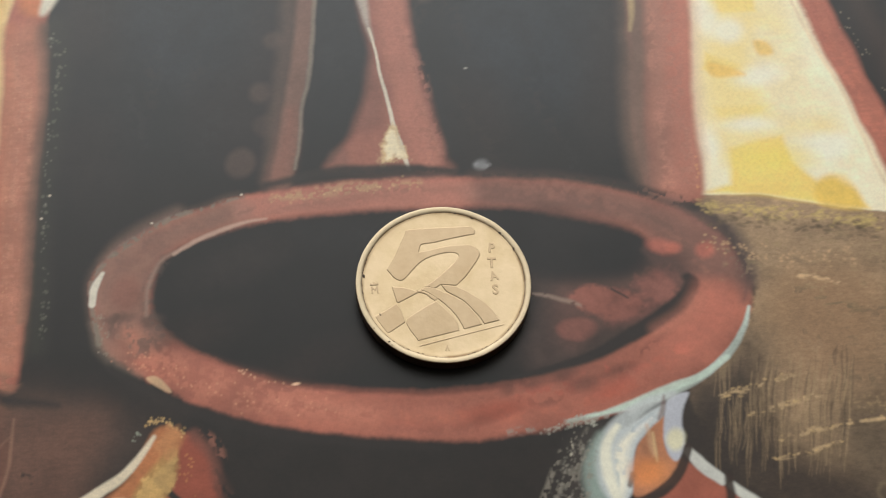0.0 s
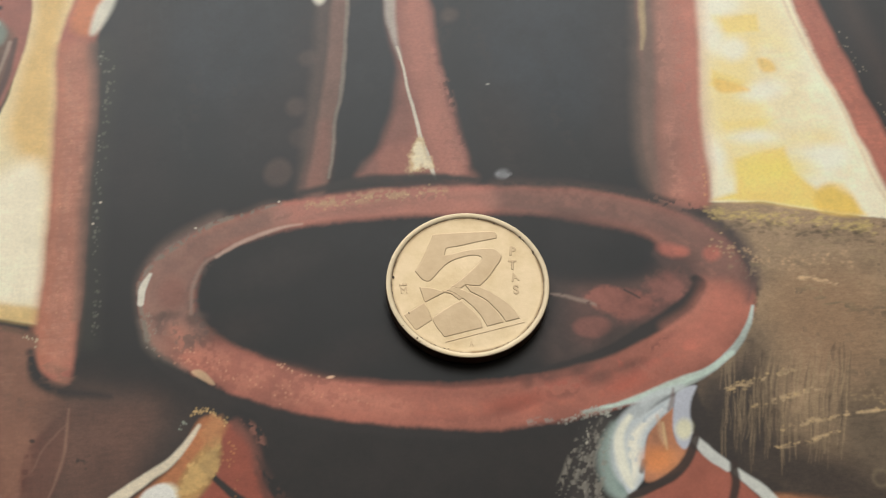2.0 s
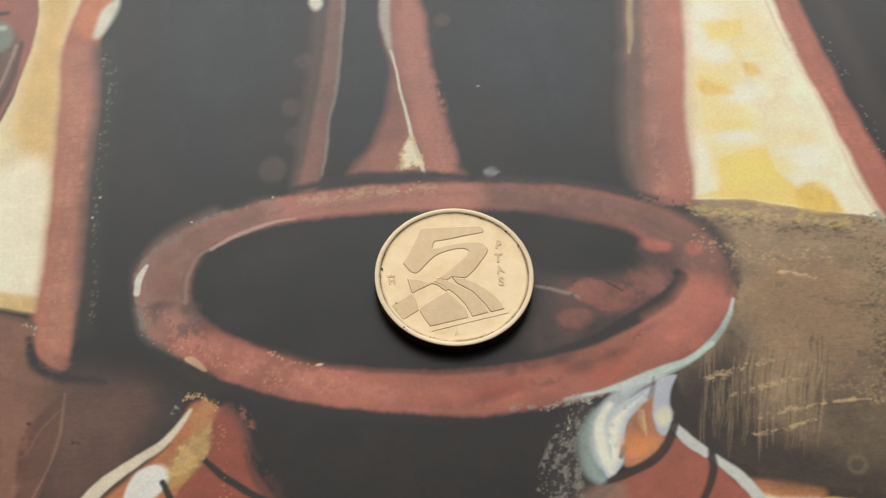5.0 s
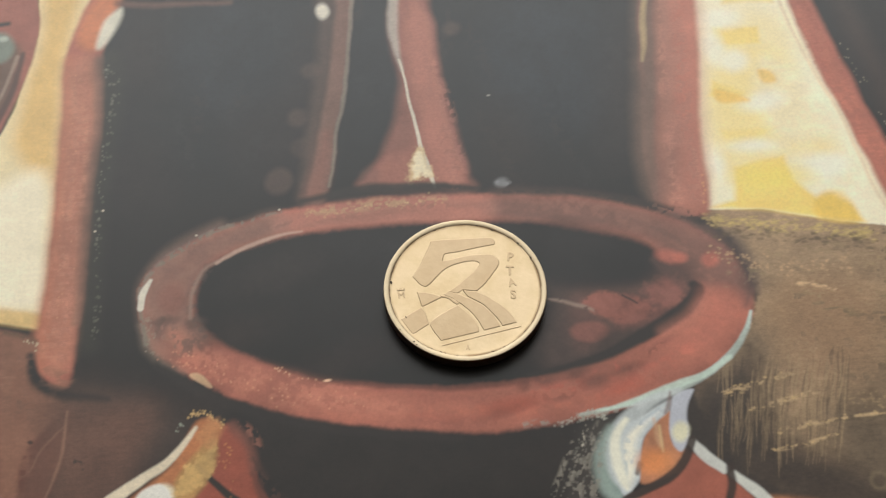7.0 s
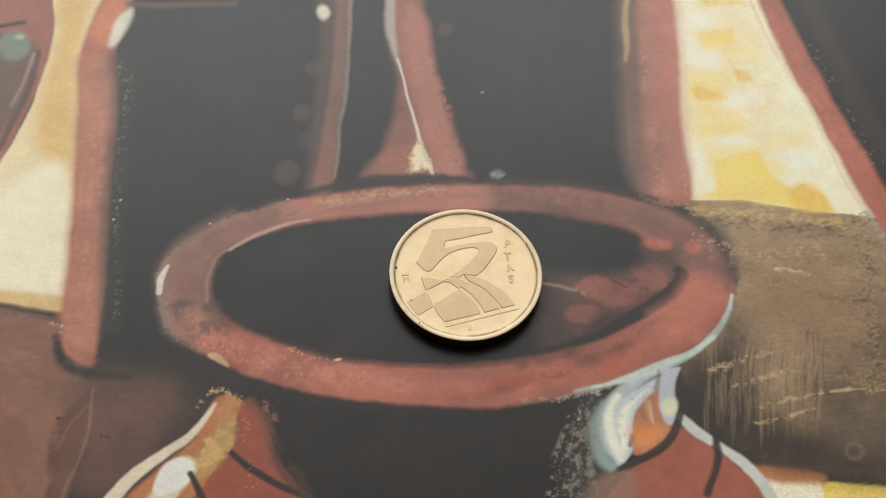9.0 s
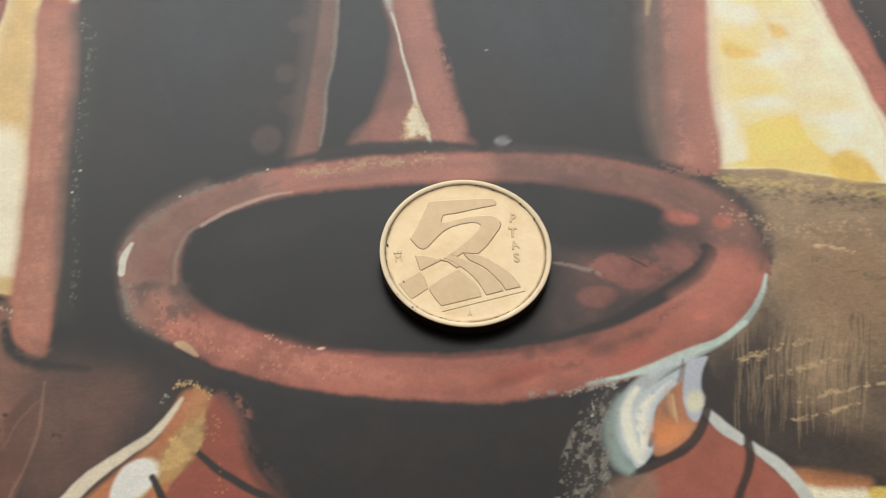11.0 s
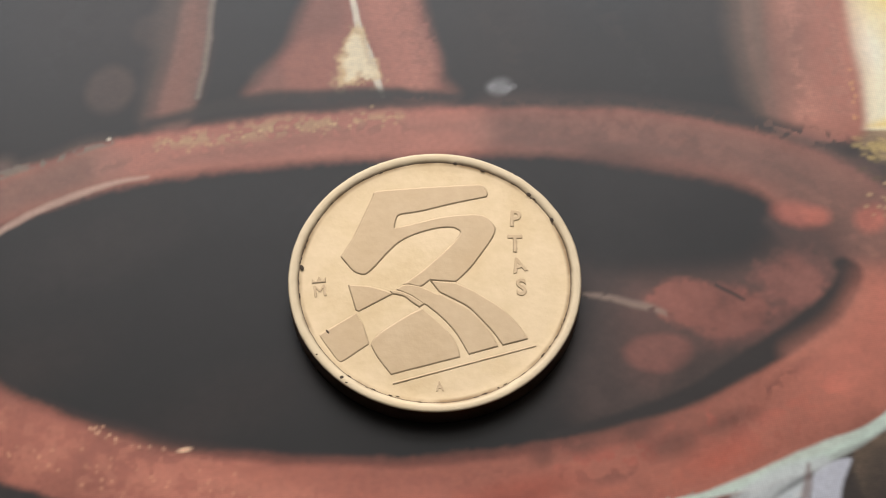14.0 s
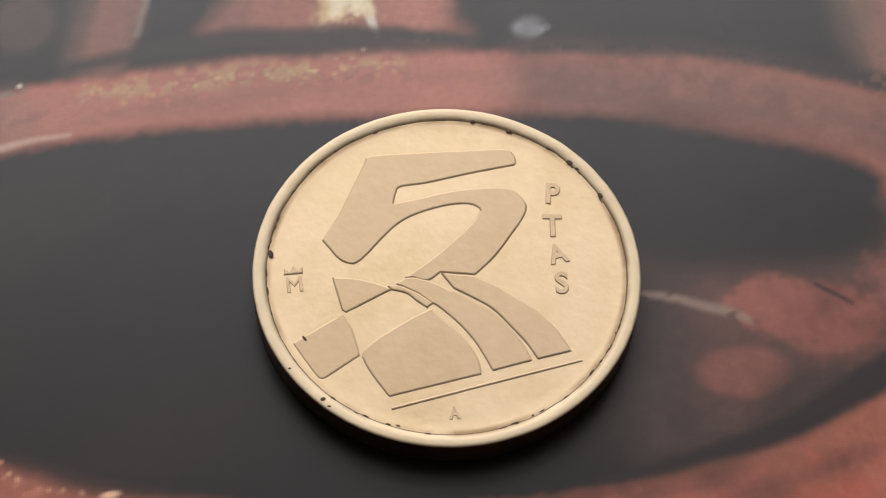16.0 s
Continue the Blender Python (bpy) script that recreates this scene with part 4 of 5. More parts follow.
stroke([(-47.25, -2.79), (-46.93, -4.89), (-45.52, -6.17), (-43.27, -6.88), (-39.1, -7.89)], [0.5, 0.9, 1.1, 1.2, 0.5], (32, 27, 26), 0.6, 0.85)
tooth_now[0] = 0.14
# orange and white forms at the near left
fill([(-29.33, -11.77), (-26.69, -12.53), (-27.1, -15.87), (-28.61, -18.47), (-30.62, -21.66), (-32.97, -24.76), (-42, -25.68), (-37.57, -20.82), (-32.11, -16.31)], (186, 118, 74), 0.4, 1, 0.22)
fill([(-26.56, -12.54), (-24.6, -13.92), (-23.76, -16.98), (-23.06, -20.18), (-20.9, -23.52), (-18.15, -28.54), (-33.41, -26.71), (-30.62, -21.66), (-28.49, -18.49)], (156, 78, 60), 0.3, 1, 0.15)
fill([(-28.22, -13.97), (-27.31, -14.79), (-27.95, -17.86), (-30.08, -20.7), (-32.29, -21.46), (-31.73, -18.09)], (184, 146, 88), 0.4, 0.9, 0.2)
stroke([(-25.61, -12.66), (-24.15, -14.97), (-23.8, -17.81)], [1.2, 1.0], (120, 72, 62), 0.5, 0.8)
stroke([(-29.49, -12.47), (-32.08, -15.61), (-35.62, -17.97), (-39.12, -20.29), (-41.97, -23.68)], [0.4, 0.9, 1.2, 1.6, 1.8], (226, 216, 198), 0.2)
stroke([(-33.17, -19.85), (-35.12, -22.34), (-36.42, -24.35)], [2.6, 3.0], (224, 214, 190), 0.4)
fill([(-35.79, -19.53), (-33.44, -18.58), (-32.24, -20.1), (-33.25, -22.03), (-35.76, -23.08), (-36.85, -22)], (234, 236, 238), 0.25, 1, 0.04)
stroke([(-32.7, -20.73), (-32.01, -22.31), (-31.35, -24.29)], [0.7, 0.9], (40, 32, 28), 0.2)
stroke([(-29.42, -16.98), (-27.22, -19.68), (-24.54, -22.06), (-20.95, -24.33), (-16.79, -26.71)], [0.6, 0.9, 0.9, 0.7], (38, 32, 28), 0.2)
stroke([(-23.83, -18.36), (-22.64, -21.61), (-19.75, -25.01)], [0.5, 0.9, 0.8], (90, 52, 44), 0.4, 0.8)
specks([(-30.19, -10.95), (-28.4, -10.89), (-26.44, -12.7)], 0.5, 40, (226, 190, 130), (0.1, 0.26), 0.8)
specks([(-31.65, -12.63), (-30.66, -11.61)], 0.6, 12, (140, 150, 140), (0.12, 0.26), 0.7)
specks([(-26.66, -14.52), (-26.24, -18.76), (-25.83, -22.92)], 1.2, 26, (214, 140, 84), (0.12, 0.26), 0.7)

fill([(-27.63, -14.01), (-27.24, -16.38), (-28.88, -19.03), (-31.73, -20.07), (-30.88, -17.62), (-28.44, -15.04)], (206, 170, 110), 0.25, 0.85, 0.2, ragged=0.4)
fill([(-28.02, -11.54), (-26.77, -12.05), (-27.33, -14.33), (-28.63, -15.16), (-29.19, -13.4)], (198, 140, 92), 0.5, 0.7, 0.2, ragged=0.3)
stroke([(-24.88, -12.28), (-23.68, -13.63), (-23.08, -15.33)], [0.5, 1.0, 0.5], (150, 96, 82), 0.4, 0.7, dry=0.2)
stroke([(-23.83, -16.29), (-22.75, -19.21), (-20.78, -22.53), (-19.71, -25.02)], [0.5, 1.1, 1.2, 0.9], (70, 44, 38), 0.5, 0.8, dry=0.2)
# the brown leaf beside it, with a pale edge
fill([(-44.15, -11.6), (-46.7, -14.27), (-47.97, -18.29), (-47.85, -22.4), (-46.1, -20.71), (-44.51, -16.62)], (104, 68, 57), 0.7, 0.8, 0.15)
stroke([(-43.48, -8.95), (-43.76, -11.22), (-43.98, -14.03), (-44.89, -17.27), (-46.6, -21.33)], [0.15, 0.28, 0.3, 0.25, 0.15], (150, 112, 95), 0.2, 0.6)
stroke([(-43.75, -10.72), (-45.87, -12.95), (-47.21, -15.61)], [0.15, 0.25, 0.15], (142, 104, 88), 0.2, 0.45)
dab(*(-47.27, -12.36), 0.28, 0.22, (60, 40, 34), 0.14)
specks([(-42.72, -15.09), (-42.03, -14.96), (-41.66, -15.92)], 0.4, 8, (30, 26, 26), (0.15, 0.35), 0.8)

tooth_now[0] = 0.04
# pale and orange forms at the near right
fill([(20.46, -20.98), (23.68, -23.3), (26.68, -26.85), (28.57, -33.34), (12.11, -31.55), (14.48, -26.26), (18.87, -24.05)], (164, 92, 76), 0.3, 1, 0.14)
fill([(10.3, -26.94), (14.57, -25.5), (15.42, -28.14), (13.25, -31.67), (8.67, -31.17)], (150, 120, 104), 0.8, 0.7)
fill([(17.99, -17.52), (19.75, -16.38), (19.44, -19.67), (20.81, -21.02), (19.97, -22.88), (16.02, -24.25), (15.77, -22.41), (16.62, -19.35)], (190, 126, 92), 0.3, 1, 0.2)
fill([(17.74, -18.02), (19.16, -17.25), (18.55, -20.1), (16.67, -21.85), (16.56, -19.87)], (166, 112, 84), 0.6, 0.7)
dab(*(17.95, -22), 1.6, 1.0, (224, 150, 96), 0.7, 0.7, 20)
stroke([(18.35, -17.96), (18.39, -19.55), (18.45, -20.88)], [0.25, 0.35, 0.2], (222, 196, 150), 0.2, 0.7)
fill([(13.91, -17.05), (12.68, -19.43), (11.8, -21.96), (11.74, -24.54), (13.23, -25.87), (13.79, -25.16), (13.2, -22.12), (13.65, -19.28)], (140, 164, 166), 0.5, 0.9, 0.2)
fill([(19.92, -15.05), (16.21, -16.84), (14.53, -17.92), (13.37, -19.64), (13, -21.83), (13.33, -24.08), (13.77, -25.28), (14.66, -24.74), (15.63, -23.56), (16.08, -21.33), (16.56, -19.35), (17.97, -17.65), (19.65, -16.23)], (194, 206, 220), 0.22, 1, 0.1)
fill([(17.4, -16.91), (14.92, -18.63), (14.12, -20.39), (14.05, -22.99), (14.33, -24.58), (15.42, -22.37), (15.92, -19.27)], (246, 247, 240), 0.6, 0.95, 0.06)
for line, tone in (([(18.72, -15.99), (16.13, -17.57), (14.68, -19.66), (14.29, -22.89)], (158, 180, 196)), ([(18.06, -16.45), (15.79, -18.33), (15.03, -21.67)], (176, 190, 210)), ([(15.31, -18.41), (13.94, -20.89), (13.79, -24.13)], (226, 232, 236)), ([(19.33, -15.93), (17.1, -17.41), (16.15, -19.3)], (226, 232, 240))):
    stroke(line, [0.2, 0.6, 0.3], tone, 0.25, 0.6, dry=0.4)
stroke([(15.48, -22.89), (15.95, -21.9)], [0.5, 0.7], (96, 80, 78), 0.2, 0.8)
stroke([(14.47, -25.36), (13.35, -25.88)], [0.5], (60, 48, 44), 0.2, 0.9)
fill([(20.47, -14.58), (19.67, -16.57), (19.35, -18.54), (19.59, -20.35), (20.26, -21.08), (21.08, -19.86), (21.16, -17.48), (21.49, -15.91), (22.46, -14.13)], (188, 196, 218), 0.2, 1, 0.08)
dab(*(20.38, -18.86), 0.8, 1.1, (228, 228, 202), 0.35, 0.9, -10)
stroke([(21.4, -20.16), (22.7, -21.89), (24.26, -23.37)], [0.9, 1.2, 1.0], (208, 214, 218), 0.18)
stroke([(25.11, -23.98), (26.73, -25.71), (27.86, -27.5), (28.86, -29.63), (29.79, -32.86)], [0.9, 1.2, 1.2, 1.4], (208, 214, 216), 0.2)
stroke([(21.39, -19.77), (20.28, -22.26), (18.19, -23.85), (15.18, -25.31), (13.23, -25.87)], [0.8, 0.95, 0.95, 0.8, 0.3], (52, 38, 33), 0.2, 0.95, 0.2)
stroke([(24.84, -23.04), (24.77, -25.1), (24.02, -27.07), (22.67, -29.58)], [0.8, 0.9, 0.9, 0.8], (52, 38, 33), 0.25, 0.95, 0.2)
fill([(10.07, -18.14), (13.96, -16.58), (12.76, -20.76), (11.37, -25.79), (8.29, -29.25), (7.4, -26.62)], (72, 66, 64), 1.4, 0.5, 0.3)
for k in range(7):
    arc = [(x - 0.55 * k + 0.3, y - 0.12 * k) for x, y in [(13.22, -17.83), (11.52, -21.27), (10.74, -25.07), (10.74, -28.26)]]
    stroke(arc, [0.15, 0.4, 0.3], (126, 128, 126), 0.25, 0.45, dry=0.75)
    specks(arc, 0.35, 16, (138, 138, 134), (0.1, 0.22), 0.45, 1.1)
specks([(10.25, -16.49), (12.13, -15.77), (13.99, -15.31)], 0.5, 70, (150, 152, 148), (0.1, 0.26), 0.6)
specks([(10.59, -17.73), (10.61, -18.67), (10.19, -19.28)], 0.08, 10, (190, 186, 176), (0.12, 0.2), 0.9)

# the pale strands that leave the ring's edge, chalked over
stroke([(26.75, -10.69), (24.14, -12.11), (21.75, -13.12), (19.07, -14.02), (15.77, -14.84), (12.5, -15.58)], [0.5, 0.75, 0.9, 0.85, 0.55, 0.3], (198, 222, 220), 0.2, 0.9)
stroke([(20.95, -14.1), (18.3, -14.86), (16.06, -16.29), (14.32, -18.2), (13.37, -20.39), (13.45, -22.82), (14.17, -24.61)], [0.7, 1.3, 1.7, 1.9, 2.0, 1.7, 0.8], (200, 212, 224), 0.35, 0.8)
stroke([(15.15, -16.89), (13.93, -18.71), (13.58, -21.11), (13.95, -23.56), (14.17, -24.61)], [0.5, 1.0, 1.1, 1.0, 0.4], (240, 243, 234), 0.3, 0.9)
stroke([(13.47, -17.61), (12.19, -19.9), (11.79, -22.28), (12.2, -24.58), (13.21, -25.65)], [0.6, 1.2, 1.4, 1.2, 0.4], (150, 172, 172), 0.5, 0.75)
stroke([(20.18, -14.15), (19.77, -15.53), (19.17, -16.53)], [0.2, 0.5, 0.3], (120, 98, 98), 0.2, 0.7)
stroke([(17.95, -17.09), (18.04, -18.86), (18.2, -20.27)], [0.25, 0.5, 0.3], (216, 176, 140), 0.3, 0.6)
dab(*(17.21, -21.75), 1.5, 1.2, (222, 138, 78), 0.8, 0.8)
for line in ([(12.02, -16.73), (9.95, -20.33), (8.47, -24.28), (7.74, -28.24)], [(12.08, -18.49), (10.27, -22.44), (9.22, -26.4), (9.34, -29.09)], [(11.45, -16.3), (8.93, -20.9), (7.07, -25.47), (6.33, -28.74)], [(12.6, -19.25), (11.09, -23.22), (10.52, -27.22)]):
    for k in range(3):
        d = rng.normal(0, 0.3, 2)
        stroke([(x + d[0], y + d[1]) for x, y in line], [0.2, 0.5, 0.4], (132, 128, 122), 0.25, 0.5, dry=0.7)
    specks(line, 0.6, 30, (150, 146, 140), (0.1, 0.24), 0.5)
specks([(7.62, -16.69), (9.9, -16.12), (11.86, -15.64), (13.15, -16.37)], 0.5, 70, (168, 172, 168), (0.12, 0.28), 0.65)

# all inks greyed slightly, then a warm light balance put into their colour
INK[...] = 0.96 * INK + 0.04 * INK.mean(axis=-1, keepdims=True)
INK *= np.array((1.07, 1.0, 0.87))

ny, nx = PX.shape
mesh = bpy.data.meshes.new("printed_face")
rows_, cols_ = np.meshgrid(np.arange(ny - 1), np.arange(nx - 1), indexing="ij")
first = (rows_ * nx + cols_).ravel()
quads = np.column_stack([first, first + 1, first + nx + 1, first + nx]).astype(np.int32)
mesh.vertices.add(nx * ny)
# the drawing's own millimetres set square on the sheet
depth = -0.0005385 * PX + 0.0000538 * PY + 1
SX, SY = (1.00541 * PX + 0.02965 * PY + 0.1116) / depth, (0.01964 * PX + 0.99320 * PY + 0.0340) / depth
# square outer edges, flush with the paper
SX[:, 0], SX[:, -1], SY[0], SY[-1] = -172.0, 187.0, -104.0, 184.0
mesh.vertices.foreach_set("co", (np.column_stack([SX.ravel(), SY.ravel(), np.zeros(nx * ny)]) * 0.001).astype(np.float32).ravel())
mesh.loops.add(quads.size)
mesh.loops.foreach_set("vertex_index", quads.ravel())
mesh.polygons.add(len(quads))
mesh.polygons.foreach_set("loop_start", np.arange(0, quads.size, 4, dtype=np.int32))
mesh.update(calc_edges=True)
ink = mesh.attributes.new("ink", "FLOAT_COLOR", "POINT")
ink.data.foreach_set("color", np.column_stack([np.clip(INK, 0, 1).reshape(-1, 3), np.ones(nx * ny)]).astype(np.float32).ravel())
tooth = mesh.attributes.new("tooth", "FLOAT", "POINT")
tooth.data.foreach_set("value", np.clip(TOOTH, 0, 1).astype(np.float32).ravel())
mesh.materials.append(PRINT)

poster = tagged(new("art_print"), "glossy art print of dark, red and yellow painted shapes", "art print")
face = new("printed_face", mesh)
face.parent = poster
part("paper_sheet", block(-0.172, -0.104, -0.0003, 0.187, 0.184, -0.00004), PAPER, poster, "white paper under the ink")

# ---------------------------------------------------------------- the coin, in millimetres
THICK, FIELD = 1.64, 1.52
coin = tagged(new("coin"), "worn pale gold five-peseta coin lying on the print", "coin")


def turned(profile, count=200, worn=0.0):
    """A body turned round the z axis from (radius, height) pairs, closed at both ends."""
    bm = bmesh.new()
    rings = []
    for r, z in profile:
        if r == 0:
            rings.append([bm.verts.new((0, 0, z * 0.001))])
        else:
            ring = []
            for i in range(count):
                a = 2 * math.pi * i / count
                x, y = math.cos(a), math.sin(a)
                dent = worn * (noise.noise((x * 9, y * 9, z * 3)) + 0.7 * noise.noise((x * 31, y * 31, z * 5 + 7)))
                ring.append(bm.verts.new(((r + dent) * x * 0.001, (r + dent) * y * 0.001, (z + (0.5 * dent if z > 1.6 else 0)) * 0.001)))
            rings.append(ring)
    for a, b in zip(rings, rings[1:]):
        for i in range(count):
            j = (i + 1) % count
            if len(a) == 1:
                bm.faces.new((a[0], b[j], b[i])) if len(b) > 1 else None
            elif len(b) == 1:
                bm.faces.new((a[i], a[j], b[0]))
            else:
                bm.faces.new((a[i], a[j], b[j], b[i]))
    bmesh.ops.recalc_face_normals(bm, faces=bm.faces[:])
    return bm


part("disc", turned([(0, 0.01), (8.60, 0.01), (8.60, 1.50), (8.22, 1.50), (8.14, FIELD + 0.036), (7.95, FIELD + 0.022), (7.7, FIELD + 0.008), (7.4, FIELD), (5.0, FIELD), (0, FIELD)]), BRONZE, coin, smooth=True)
part("edge", turned([(8.50, 0.0), (8.70, 0.06), (8.75, 0.16), (8.75, 1.56), (8.60, 1.56)]), EDGE, coin, "dark plain edge, its shade put into the colour", smooth=True)
part("rim", turned([(8.75, 1.56), (8.75, 1.60), (8.735, 1.615), (8.69, 1.634), (8.62, THICK), (8.48, THICK), (8.38, 1.632), (8.28, 1.614), (8.20, 1.592), (8.155, 1.572), (8.13, FIELD + 0.028)], worn=0.022),
     RIM, coin, "paler worn raised rim", smooth=True)
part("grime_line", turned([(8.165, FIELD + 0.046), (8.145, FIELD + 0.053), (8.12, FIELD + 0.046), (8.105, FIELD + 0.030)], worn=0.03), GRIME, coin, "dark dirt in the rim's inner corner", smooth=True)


from mathutils.geometry import tessellate_polygon


def outline(strokes):
    """One closed line out of smooth strokes that meet in sharp corners."""
    pts = []
    for run in strokes:
        for p in (curve(run, False) if len(run) > 1 else np.array(run, float)):
            if not pts or np.hypot(*(p - pts[-1])) > 0.02:
                pts.append(p)
    if np.hypot(*(pts[0] - pts[-1])) < 0.02:
        pts.pop()
    return np.array(pts)


def raised(name, strokes, height=0.05, label=""):
    """A low flat relief with steep, slightly worn sides on the coin's field."""
    pts = outline(strokes)
    if 0.5 * np.sum(pts[:, 0] * np.roll(pts[:, 1], -1) - np.roll(pts[:, 0], -1) * pts[:, 1]) < 0:
        pts = pts[::-1]
    edge = np.roll(pts, -1, 0) - np.roll(pts, 1, 0)
    normal = np.column_stack([edge[:, 1], -edge[:, 0]]) / (np.hypot(edge[:, 0], edge[:, 1])[:, None] + 1e-9)
    bm = bmesh.new()
    loops = []
    for out, z in ((0.035, FIELD - 0.02), (0.035, FIELD + 0.001), (0.008, FIELD + height * 0.55), (-0.05, FIELD + height)):
        loops.append([bm.verts.new((x * 0.001, y * 0.001, z * 0.001)) for x, y in pts + normal * out])
    n = len(pts)
    for a, b in zip(loops, loops[1:]):
        for i in range(n):
            bm.faces.new((a[i], a[(i + 1) % n], b[(i + 1) % n], b[i]))
    for tri in tessellate_polygon([[v.co for v in loops[-1]]]):
        a, b, c = (loops[-1][k] for k in tri)
        bm.faces.new((a, b, c) if (b.co - a.co).cross(c.co - a.co).z > 0 else (a, c, b))
    return part(name, bm, RELIEF, coin, label)


raised("numeral_five", [[(-3.07, 6.17), (-2.78, 6.44), (-0.83, 6.41), (1.78, 6.29), (3.47, 6.17), (3.82, 5.79), (3.87, 5.44)], [(3.79, 5.3), (1.63, 5.05), (-0.36, 4.75), (-1.57, 4.67), (-1.86, 4.36), (-2.05, 3.75)], [(-1.1, 3.86), (0.88, 4.16), (2.5, 4.15), (3.3, 4.02), (3.74, 3.67), (4.02, 3.07), (3.81, 2.46), (3.15, 1.61), (2.21, 0.51), (1.24, -0.32)], [(-0.31, -0.03), (-0.93, -0.4), (-1.54, -0.18)], [(-1.92, -0.17), (-0.83, 0.5), (0.22, 1.29), (1.47, 2.36), (1.93, 2.98)], [(1.89, 3.14), (1.44, 3.41), (0.47, 3.45), (-0.85, 3.19), (-1.86, 2.75), (-2.74, 2.01), (-3.46, 1.28), (-3.97, 0.87), (-4.3, 0.83), (-4.75, 1.1), (-5.17, 1.74), (-5.42, 2.17)], [(-4.53, 3.44), (-3.87, 4.67), (-3.07, 6.17)]], 0.045, "large stylised figure five in low relief")
raised("flag", [[(-5.15, 0.17), (-4.06, -0.03), (-3.15, -0.39), (-2.61, -0.7)], [(-4.72, -1.64)], [(-4.87, -1.52)]], 0.040)
raised("strap", [[(-2.72, -0.51), (-2.21, -0.57), (-1.47, -1.02), (-0.84, -1.59)], [(-1.11, -1.78), (-1.51, -1.41), (-1.94, -0.96), (-2.61, -0.7)]], 0.046)
raised("hull", [[(-7.19, -2.94), (-4.92, -1.76)], [(-4.56, -2.55), (-4.34, -3.84)], [(-5.82, -4.71), (-6.19, -4.77), (-6.68, -3.94), (-7.19, -2.94)]], 0.034)
raised("hull", [[(-4.22, -3.92), (-3.9, -4.79), (-3.25, -5.97)], [(0.86, -5.31), (0.79, -4.58), (0.43, -3.73), (-0.11, -2.96), (-0.97, -1.9)], [(-1.76, -2.2), (-3.75, -3.31), (-4.22, -3.92)]], 0.038)
raised("sail", [[(-2.33, -0.45), (-1.79, -0.19), (-0.93, -0.43), (0.01, -1.05)], [(0.17, -1.07), (0.84, -1.57), (1.71, -2.25), (2.38, -3.18), (2.89, -4.12), (3.16, -4.89)], [(1.4, -5.2), (1.12, -4.44), (0.83, -3.74), (0.23, -2.75), (-0.61, -1.76), (-0.87, -1.59)], [(-1.47, -0.98), (-2.33, -0.45)]], 0.044)
raised("sail", [[(-0.26, -0.11), (1.17, -0.42)], [(2.17, -1.08), (2.88, -1.71), (3.59, -2.36), (4.4, -3.42), (4.96, -4.61)], [(3.45, -4.85), (3.11, -4.11), (2.75, -3.51), (1.87, -2.23), (1.15, -1.61), (0.19, -0.92)], [(-0.26, -0.11)]], 0.050)
raised("ground_line", [[(-3.21, -6.52)], [(0.96, -5.81)], [(5.36, -5.08)], [(5.38, -5.15)], [(0.94, -5.9)], [(-3.22, -6.62)]], 0.035)


def letter(text, x, y, size, turn, wide=1.0, bold=0.00002):
    """A struck letter of the built-in font as low relief."""
    c = bpy.data.curves.new("letter", "FONT")
    c.body, c.size, c.extrude, c.bevel_depth = text, size * 0.001, 0.0, size * 0.000024
    c.offset = size * bold
    c.align_x, c.align_y = "CENTER", "CENTER"
    t = bpy.data.objects.new("letter", c)
    scene.collection.objects.link(t)
    me = bpy.data.meshes.new_from_object(t.evaluated_get(bpy.context.evaluated_depsgraph_get()))
    bpy.data.objects.remove(t)
    bpy.data.curves.remove(c)
    me.materials.append(RELIEF)
    ob = new("letter", me)
    ob.parent = coin
    ob.matrix_basis = pose(x * 0.001, y * 0.001, (FIELD + 0.004) * 0.001, 0, 0, turn) @ Matrix.Diagonal((wide, 1, 1, 1))
    return ob


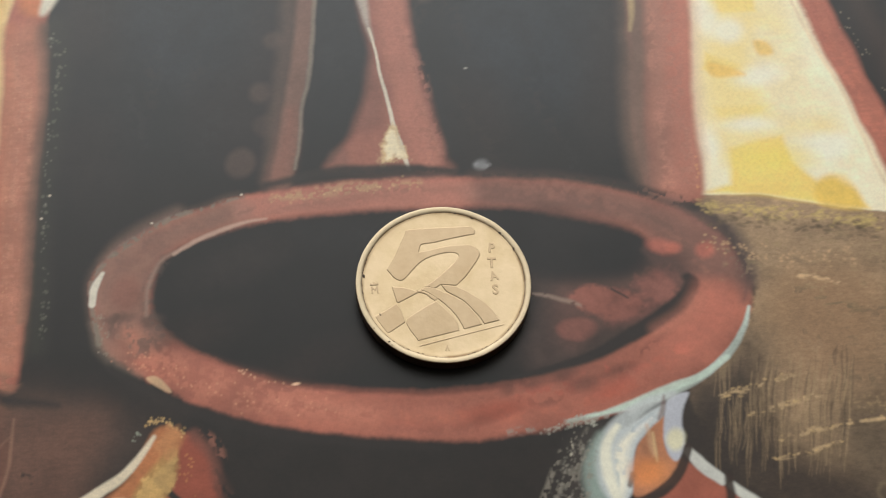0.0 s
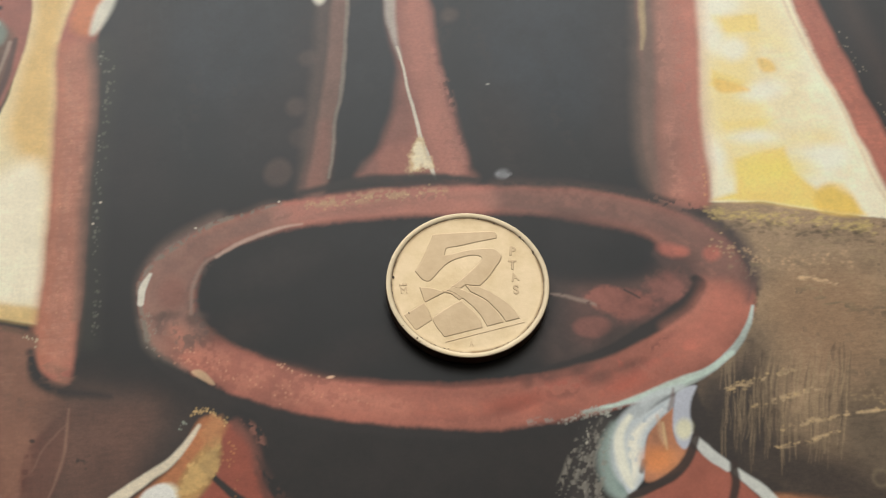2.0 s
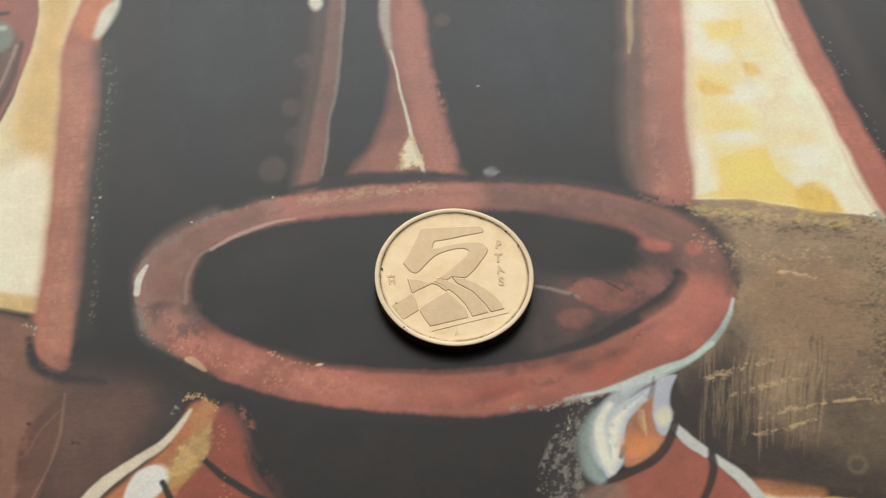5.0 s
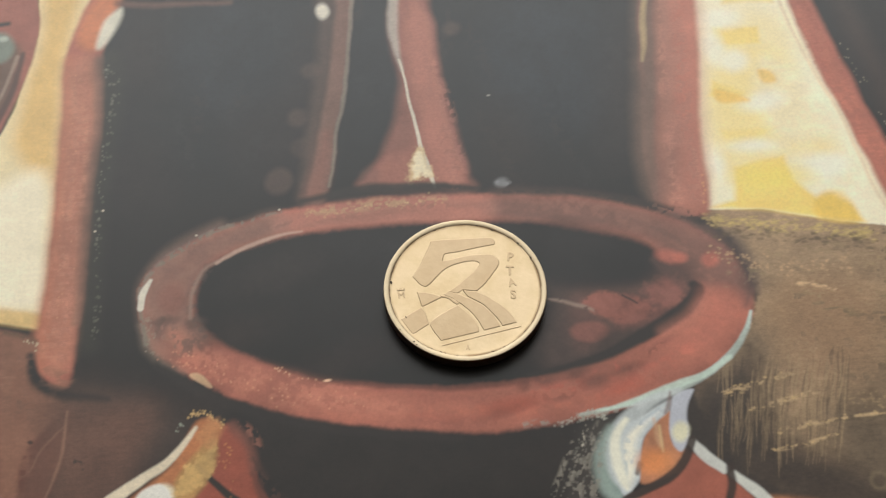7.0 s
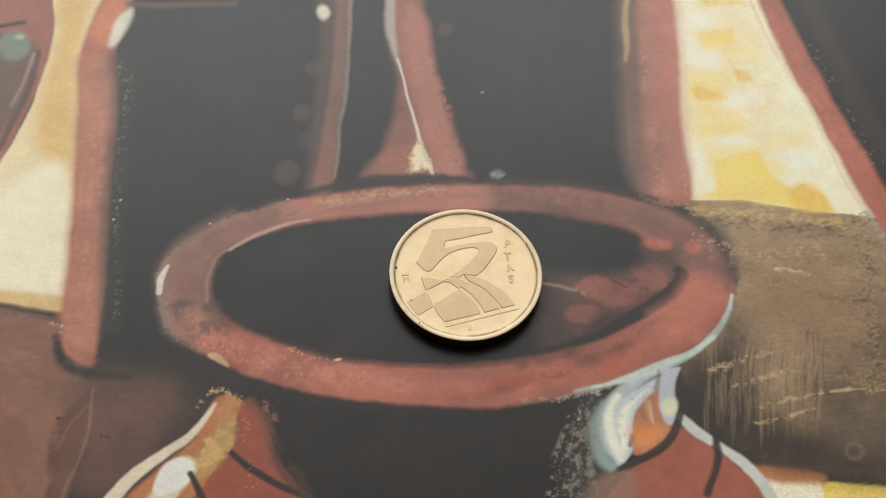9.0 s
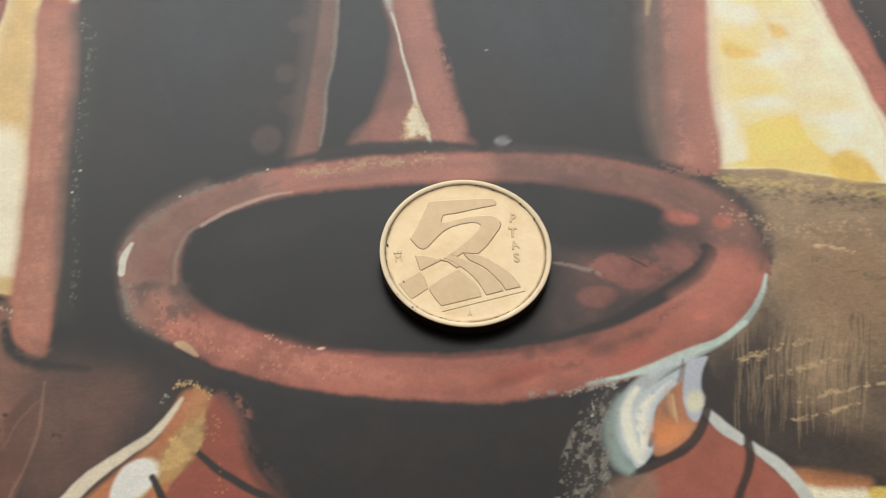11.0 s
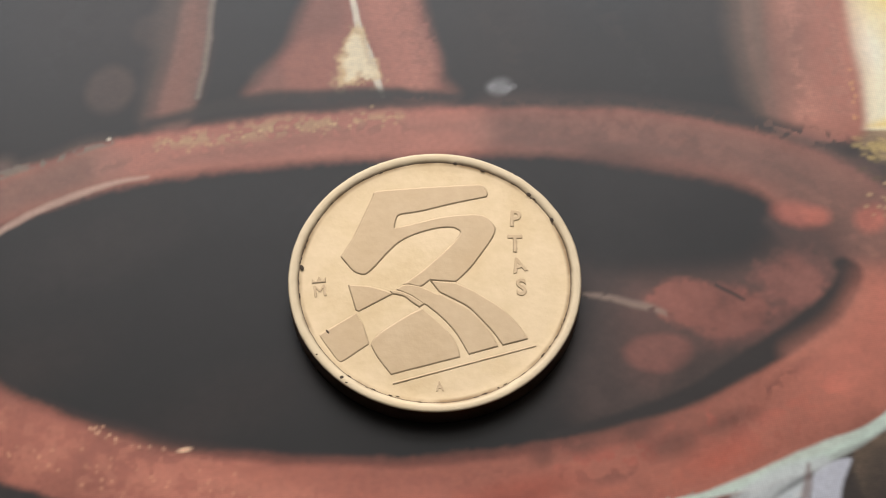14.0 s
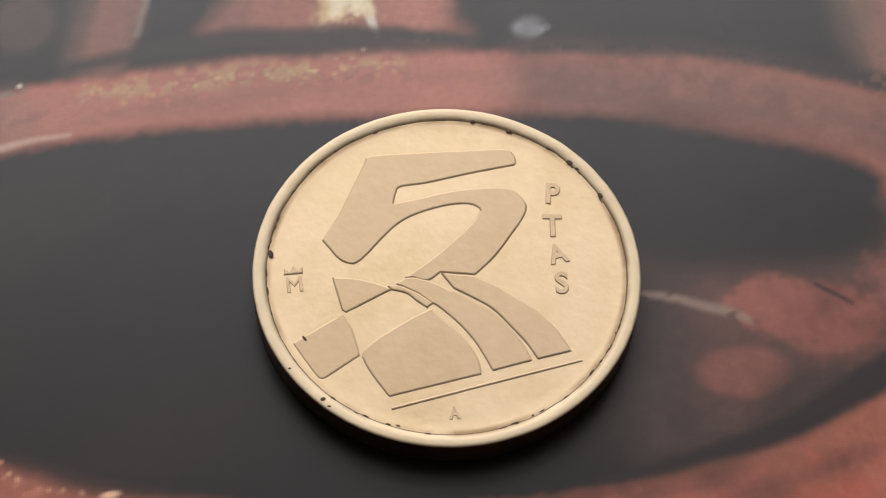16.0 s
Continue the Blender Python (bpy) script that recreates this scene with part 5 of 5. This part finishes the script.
for ch, (x, y), size, lean in zip("PTAS", [(5.31, 3.52), (5.08, 1.8), (5.1, 0.32), (5.05, -1.2)], (1.5, 1.6, 1.35, 1.5), (-9, -7, 8, -4)):
    letter(ch, x, y, size, lean, 0.85)
letter("A", -0.53, -7.08, 0.85, -2, 0.7)
mx, my = -6.9, 0.05
letter("M", mx + 0.02, my - 0.08, 1.1, 2, 0.95, 0.0)
raised("crown_mark", [[(mx - 0.42, my + 0.5)], [(mx - 0.36, my + 0.78)], [(mx - 0.12, my + 0.62)], [(mx + 0.05, my + 0.9)], [(mx + 0.2, my + 0.64)], [(mx + 0.42, my + 0.8)], [(mx + 0.42, my + 0.5)]], 0.04)

# small pits in the rim and field, dark with dirt
PIT = material("pit_dirt", (0.075, 0.048, 0.026), 0.8, scale=900, vary=0.3)


def pit(x, y, z, rx, ry, turn):
    bm = bmesh.new()
    bmesh.ops.create_uvsphere(bm, u_segments=14, v_segments=8, radius=0.001)
    bmesh.ops.transform(bm, verts=bm.verts, matrix=pose(x * 0.001, y * 0.001, z * 0.001, 0, 0, turn) @ Matrix.Diagonal((rx, ry, 0.02, 1)))
    part("pit", bm, PIT, coin, "dark dirt-filled pit", smooth=True)


for (x, y), z, rx, ry, a in (((-6.13, -5.86), 1.638, 0.13, 0.10, 15), ((-5.89, -6.23), 1.638, 0.10, 0.05, -20), ((-7.44, -4.22), 1.638, 0.07, 0.05, 0), ((6.38, 5.13), 1.60, 0.17, 0.13, -35),
                          ((6.69, 4.75), 1.585, 0.12, 0.06, -40), ((7.54, 3.21), 1.59, 0.16, 0.13, -50), ((-7.82, 1.66), 1.60, 0.12, 0.20, 10), ((3.79, 7.12), 1.60, 0.16, 0.07, -20), ((2.17, 7.86), 1.60, 0.12, 0.08, 0), ((-6.67, -2.77), 1.56, 0.06, 0.16, 30)):
    pit(x, y, z, rx, ry, a)

# grime caught in patches along the inner corner of the rim
for k in range(46):
    a = rng.uniform(0, 2 * math.pi)
    r = rng.normal(8.13, 0.045)
    pit(r * math.cos(a), r * math.sin(a), FIELD + 0.05, rng.uniform(0.05, 0.22), rng.uniform(0.015, 0.05), math.degrees(a) + 90)
